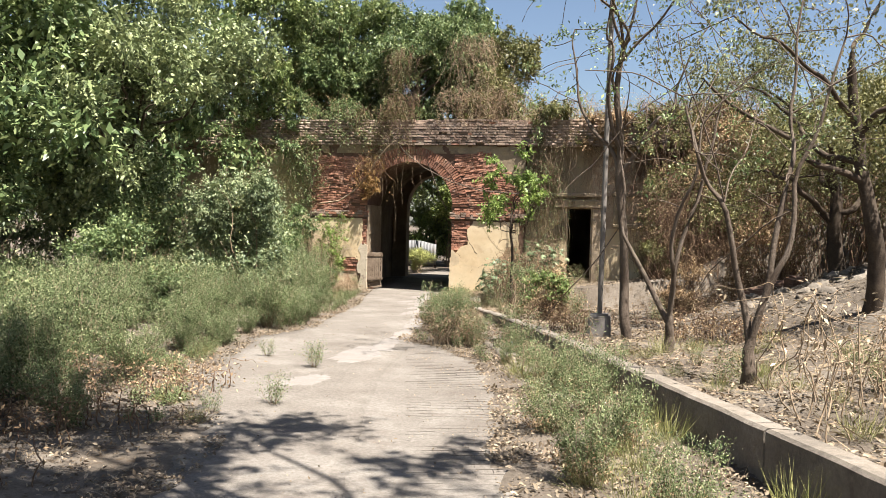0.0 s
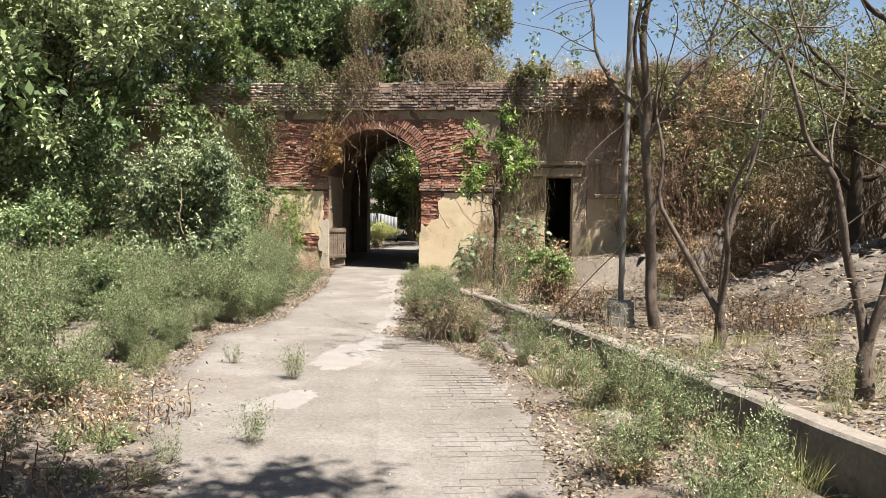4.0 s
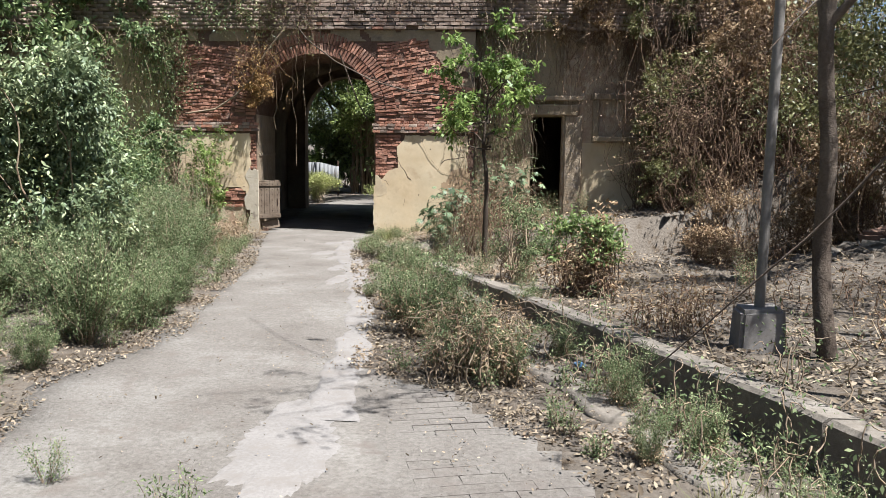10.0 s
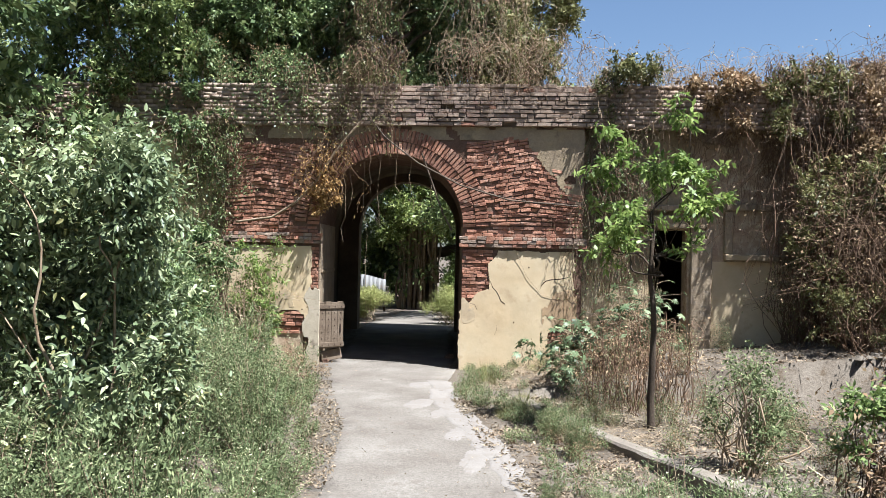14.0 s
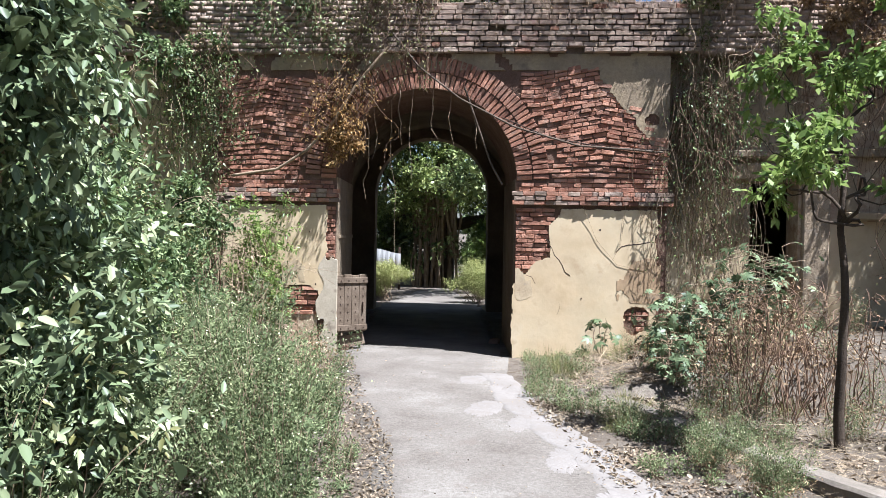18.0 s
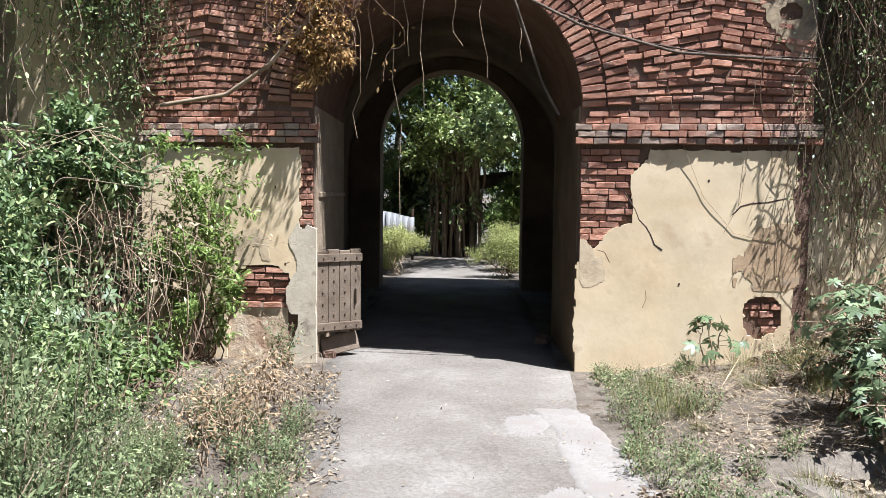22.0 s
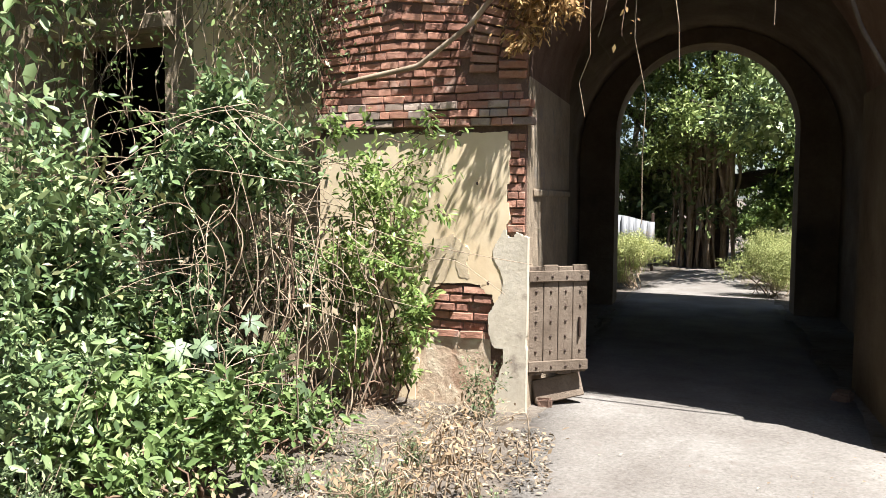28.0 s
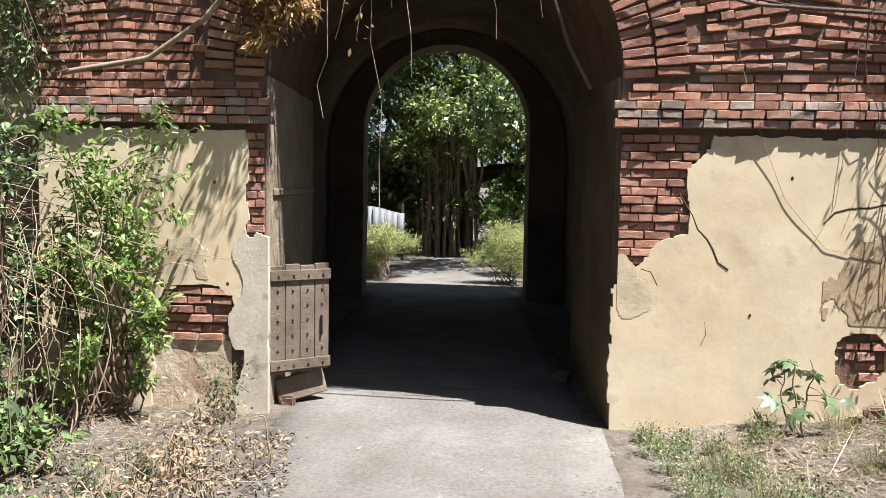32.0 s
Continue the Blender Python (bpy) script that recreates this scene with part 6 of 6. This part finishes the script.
def jamb_foot(n):
    y = -np.abs(rng.normal(0, 1.1, n)) - 0.05
    x = np.where(rng.random(n) < 0.45, rng.uniform(-3.4, -1.25, n) + 0.2 * y, rng.uniform(1.4, 4.2, n) - 0.15 * y)
    return x, y


litter("dead_leaves", "dry brown leaves scattered over the soil bank", 62000, right_bank, 0.05, "litter_leaf")
litter("dead_leaves", "dry leaves gathered in the gutter by the kerb", 42000, right_gutter, 0.04, "litter_leaf")
litter("dead_leaves", "dry leaves and litter under the weeds", 44000, left_verge, 0.034, "litter_leaf")
def wall_bank(n):
    y = rng.uniform(-6.5, -0.2, n)
    return np.interp(y, [-6.5, -3.2, 0], [3.0, 1.75, 1.5]) + np.abs(rng.normal(0, 1.3, n)), y


def on_path(n):
    y = rng.uniform(-20, 0, n)
    a, b = path_left(y), path_right(y)
    u = np.where(rng.random(n) < 0.6, 1 - np.abs(rng.normal(0, 0.12, n)), rng.uniform(0, 1, n))
    k = rng.random(n) < np.interp(y, [-20, -12, -6, 0], [0.5, 0.8, 0.35, 0.3])
    return (a + (b - a) * u)[k], y[k]


litter("dead_leaves", "small dry leaves and crumbs scattered over the path", 9000, on_path, 0.02, "litter_leaf")
litter("straw", "bleached straw and dead stalks at the wall foot", 9000, jamb_foot, 0.13, "straw", False)
litter("straw", "bleached grass and stalks lying on the soil by the wall", 14000, wall_bank, 0.12, "straw", False)
litter("straw", "dead stalks lying on the soil bank", 3500, right_bank, 0.3, "straw", False)


# ---- brick pavers between the cement strip and the verge ----
paving = tagged(empty("brick_paving"), "dusty worn brick paving laid in rows beside the path", "paving", kind="structure")
PAVERS = []
for s in range(5):
    me = brick_mesh(40 + s)
    me.materials.append(M["paver"])
    PAVERS.append(me)
tagged(strip("paving_bed", lambda y: paver_edge(np.minimum(y, -11.75)) - 0.22, lambda y: path_right(y) + 0.02, -30, -11.7, 0.003, M["concrete"], 0.0, 6), "dust-filled bed between the pavers", "paving", kind="structure")
PAVE_V, PAVE_F = [], []
ax = Vector((0.27, -1.0)).normalized()
across = Vector((-ax.y, ax.x)) * -1
count = 0
for row in range(0, 105):
    for k in range(0, 24):
        q = Vector((3.25, -11.7)) + ax * (row * 0.118) + Vector((1, 0.27)).normalized() * ((k + (0.5 if row % 2 else 0)) * 0.238)
        x, y = q
        if x < float(paver_edge(min(y, -11.71))) + 0.1 or x > float(path_right(y)) + 0.35 * noise.noise(Vector((y * 1.5, 2, 2))) or y < -24:
            continue
        z = 0.022 * -y - 0.026 + 0.006 * noise.noise(Vector((x * 3, y * 3, 0)))
        if count < 300:
            ob = new("paver", PAVERS[count % 5])
            ob.parent = paving
            ob.matrix_basis = pose(x, y, z, 90 + rng.normal(0, 0.8), 0, -math.degrees(math.atan2(0.27, 1)) * -1 + rng.normal(0, 0.8)) @ pose(0, 0, 0, 0, 180, 0) @ Matrix.Diagonal((0.236, 0.06, 0.116, 1))
            count += 1
        else:
            n = len(PAVE_V)
            dx, dy = Vector((1, 0.27)).normalized() * 0.114, ax * 0.054
            for zz in (z - 0.03, z + 0.03):
                for sx, sy in ((-1, -1), (1, -1), (1, 1), (-1, 1)):
                    PAVE_V.append((x + dx.x * sx + dy.x * sy, y + dx.y * sx + dy.y * sy, zz))
            PAVE_F += [(n + 4, n + 5, n + 6, n + 7), (n, n + 1, n + 5, n + 4), (n + 1, n + 2, n + 6, n + 5), (n + 2, n + 3, n + 7, n + 6), (n + 3, n, n + 4, n + 7)]
if PAVE_F:
    tagged(put("paver_rows", np_mesh("paver_rows", PAVE_V, PAVE_F, M["paver"]), paving), kind="stuff")


# ---- roots, cables and hanging stems ----
def cable(name, label, category, pts, r, mat, sides=6):
    pts = np.array(pts, float)
    t = np.linspace(0, len(pts) - 1, 8 * len(pts))
    i = np.minimum(t.astype(int), len(pts) - 2)
    w = t - i
    w = (w * w * (3 - 2 * w))[:, None] * 0.35 + w[:, None] * 0.65
    line = pts[i] * (1 - w) + pts[i + 1] * w
    v, f = tubes([(line, np.full(len(line), r))], sides)
    return tagged(put(name, np_mesh(name, v, f, M[mat], True)), label, category)


cable("root", "thick grey creeper root slung across the brickwork", "root", [(-2.9, -0.06, 2.62), (-2.2, -0.1, 2.72), (-1.75, -0.14, 3.0), (-1.35, -0.2, 3.4), (-1.0, -0.24, 3.95), (-0.55, -0.2, 4.5)], 0.022, "twig", 8)
cable("root", "long grey root hanging across the arch", "root", [(-0.5, -0.2, 4.7), (-0.1, -0.25, 4.2), (0.5, -0.22, 3.75), (1.3, -0.18, 3.35), (2.2, -0.12, 3.1), (3.4, -0.08, 3.02)], 0.014, "bark", 8)
cable("wire", "black wire drooping along the brickwork", "wire", [(1.1, -0.1, 3.5), (1.8, -0.08, 3.22), (2.6, -0.07, 3.08), (3.5, -0.05, 3.05)], 0.008, "iron")
cable("vine_stem", "thin dry stem curling down the plaster", "vine stem", [(2.1, -0.06, 2.9), (2.25, -0.05, 2.35), (2.5, -0.025, 1.75), (2.8, -0.025, 1.4), (3.2, -0.02, 1.32)], 0.0022, "twig")
cable("vine_stem", "thin dry stem hanging down the plaster", "vine stem", [(2.95, -0.06, 2.95), (2.9, -0.035, 2.2), (2.85, -0.022, 1.7), (2.7, -0.02, 1.4)], 0.002, "twig")
cable("vine_stem", "thin dry stem looping down the plaster", "vine stem", [(3.3, -0.1, 3.1), (3.25, -0.06, 2.3), (3.1, -0.03, 1.95), (3.2, -0.03, 1.83), (3.4, -0.02, 2.0)], 0.0022, "twig")
for x, y, z0, z1 in ((-0.92, 0.05, 3.55, 2.3), (-0.78, 0.1, 3.7, 2.9), (-0.55, 0.2, 3.8, 1.5), (-0.2, 0.0, 4.0, 2.6), (0.35, 0.1, 3.9, 2.9), (0.1, 0.02, 3.95, 3.2), (-0.4, -0.05, 4.0, 3.1), (0.75, 0.05, 3.7, 3.05)):
    cable("hanging_root", "thin pale root hanging in the archway", "root", wander((x, y, z0), (x + rng.normal(0, 0.06), y, z1), 6, 0.1), 0.0035, "twig", 5)
cable("hanging_root", "crooked root slanting down inside the arch", "root", [(0.55, -0.05, 3.95), (0.75, 0.05, 3.4), (0.95, 0.15, 2.85), (1.12, 0.2, 2.55)], 0.016, "bark", 6)
# plaster cracks
for pts, r in (([(1.76, 1.78), (1.81, 1.7), (1.86, 1.62), (1.9, 1.52), (1.97, 1.45), (2.02, 1.38), (2.06, 1.28), (2.13, 1.23)], 0.008), ([(2.78, 1.58), (2.86, 1.66), (2.96, 1.69), (3.1, 1.7), (3.28, 1.74)], 0.009), ([(2.9, 1.0), (3.0, 1.02), (3.06, 0.98)], 0.004), ([(1.5, 1.22), (1.58, 1.2), (1.63, 1.1)], 0.004), ([(1.95, 0.66), (1.99, 0.75), (1.97, 0.9)], 0.0025)):
    pts = [(x + 0.012 * noise.noise(Vector((x * 30, z * 30, 1))), -0.0145, z) for x, z in pts]
    crack = cable("crack", "", "", pts, r * 0.8, "iron", 5)
    for v in crack.data.vertices:
        v.co.y = -0.0145 + (v.co.y + 0.0145) * 0.3
    crack.parent = facade
for x, z, r in ((-2.05, 1.62, 0.016), (-1.98, 1.35, 0.012), (-2.12, 1.95, 0.01), (-1.72, 1.8, 0.012), (-1.62, 1.02, 0.014), (2.3, 0.9, 0.01), (2.55, 1.9, 0.012)):
    pit = bmesh.new()
    bmesh.ops.create_uvsphere(pit, u_segments=8, v_segments=5, radius=r)
    for v in pit.verts:
        v.co = Vector((v.co.x + x, v.co.y * 0.3 - 0.0145, v.co.z * 1.3 + z))
    part("pit", pit, M["iron"], facade)
# rubble by the jamb and scraps
for x, y, s in ((-1.22, 0.3, 0.07), (1.02, 1.5, 0.1), (3.15, -0.2, 0.1), (3.3, -0.3, 0.13), (2.95, -0.3, 0.08), (8.9, -7.2, 0.22), (9.3, -7.4, 0.2), (9.0, -7.7, 0.18), (9.6, -7.6, 0.2)):
    bm = bmesh.new()
    bmesh.ops.create_cube(bm, size=1.6 * s)
    bmesh.ops.bevel(bm, geom=bm.edges[:], offset=0.25 * s, segments=2, affect="EDGES")
    for v in bm.verts:
        v.co *= 1 + 0.6 * noise.noise(v.co * (2.2 / s) * 0.4 + Vector((x * 9, y * 9, 0)))
        v.co.z *= 0.7
    st = tagged(part("rubble_stone", bm, M["mortar"]), "broken lump of masonry lying on the ground", "stone", group="rubble")
    st.matrix_basis = pose(x, y, lz(x, y) + s * 0.35, 8, -6, x * 77)
bag = bmesh.new()
bmesh.ops.create_icosphere(bag, subdivisions=3, radius=0.045)
for v in bag.verts:
    v.co *= 1 + 0.6 * noise.noise(v.co * 18)
    v.co.z *= 0.45
blue = rough_mat("blue_plastic", [(0.3, (0.06, 0.14, 0.26)), (0.7, (0.14, 0.26, 0.4))], 9.0, 40, 0.2, 0.4, 0.1)
tagged(part("plastic_scrap", bag, blue), "crumpled blue plastic scrap lying in the gutter", "litter").location = (4.78, -11.6, 0.30)
# lone weeds standing on the path
for x, y, s in ((2.85, -14.85, 0.62), (1.95, -14.2, 0.42), (2.95, -17.5, 0.4), (3.3, -17.0, 0.55), (1.35, -14.6, 0.35)):
    w = stem_plant("weed", "small straggly weed growing through the path", "weed", 16, 0.6, 0.35, 60, 0.036, "weed_leaf", "twig", 0.004, 0.035, 0.1, 0.36)
    place(w, x, y, s, z=0.022 * -y)

# clods of earth on the bare slope and crumbs along the path edges
def clods(label, spots, lo, hi, mat):
    V, F = [], []
    for x, y in spots:
        s = rng.uniform(lo, hi)
        n = len(V)
        z = lz(x, y)
        for dx, dy, dz in ((1, 0.1, 0), (0.2, 1, 0), (-1, 0.2, 0), (-0.1, -1, 0), (0.5, 0.4, 0.7), (-0.4, 0.3, 0.8), (-0.3, -0.5, 0.6), (0.4, -0.4, 0.75)):
            j = rng.normal(0, 0.2, 3)
            V.append((x + (dx + j[0]) * s, y + (dy + j[1]) * s, z - 0.01 + (dz + j[2] * 0.5 * (dz > 0)) * s * 0.8))
        F += [(n + 4, n + 5, n + 6, n + 7), (n, n + 1, n + 5, n + 4), (n + 1, n + 2, n + 6, n + 5), (n + 2, n + 3, n + 7, n + 6), (n + 3, n, n + 4, n + 7)]
    return tagged(put("clods", np_mesh("clods", V, F, M[mat])), label, "soil", kind="stuff")


clods("dry clods of earth lying on the slope", [(rng.uniform(6.4, 11.5), rng.uniform(-10.5, -2.2)) for _ in range(900)], 0.02, 0.1, "soil")
clods("small clods and pebbles along the path's edge", [(float(path_left(y)) + rng.normal(-0.15, 0.22), y) for y in rng.uniform(-19, -0.3, 500)], 0.006, 0.02, "soil")
clods("grey rubble stones lying on the slope", [(rng.uniform(8.4, 12.0), rng.uniform(-9.5, -5.5)) for _ in range(160)], 0.05, 0.17, "kerb")
clods("small clods and pebbles between path and kerb", [(rng.uniform(float(path_right(y)) - 0.1, float(kerb_x(y))), y) for y in rng.uniform(-19, -3.4, 500)], 0.008, 0.03, "soil")
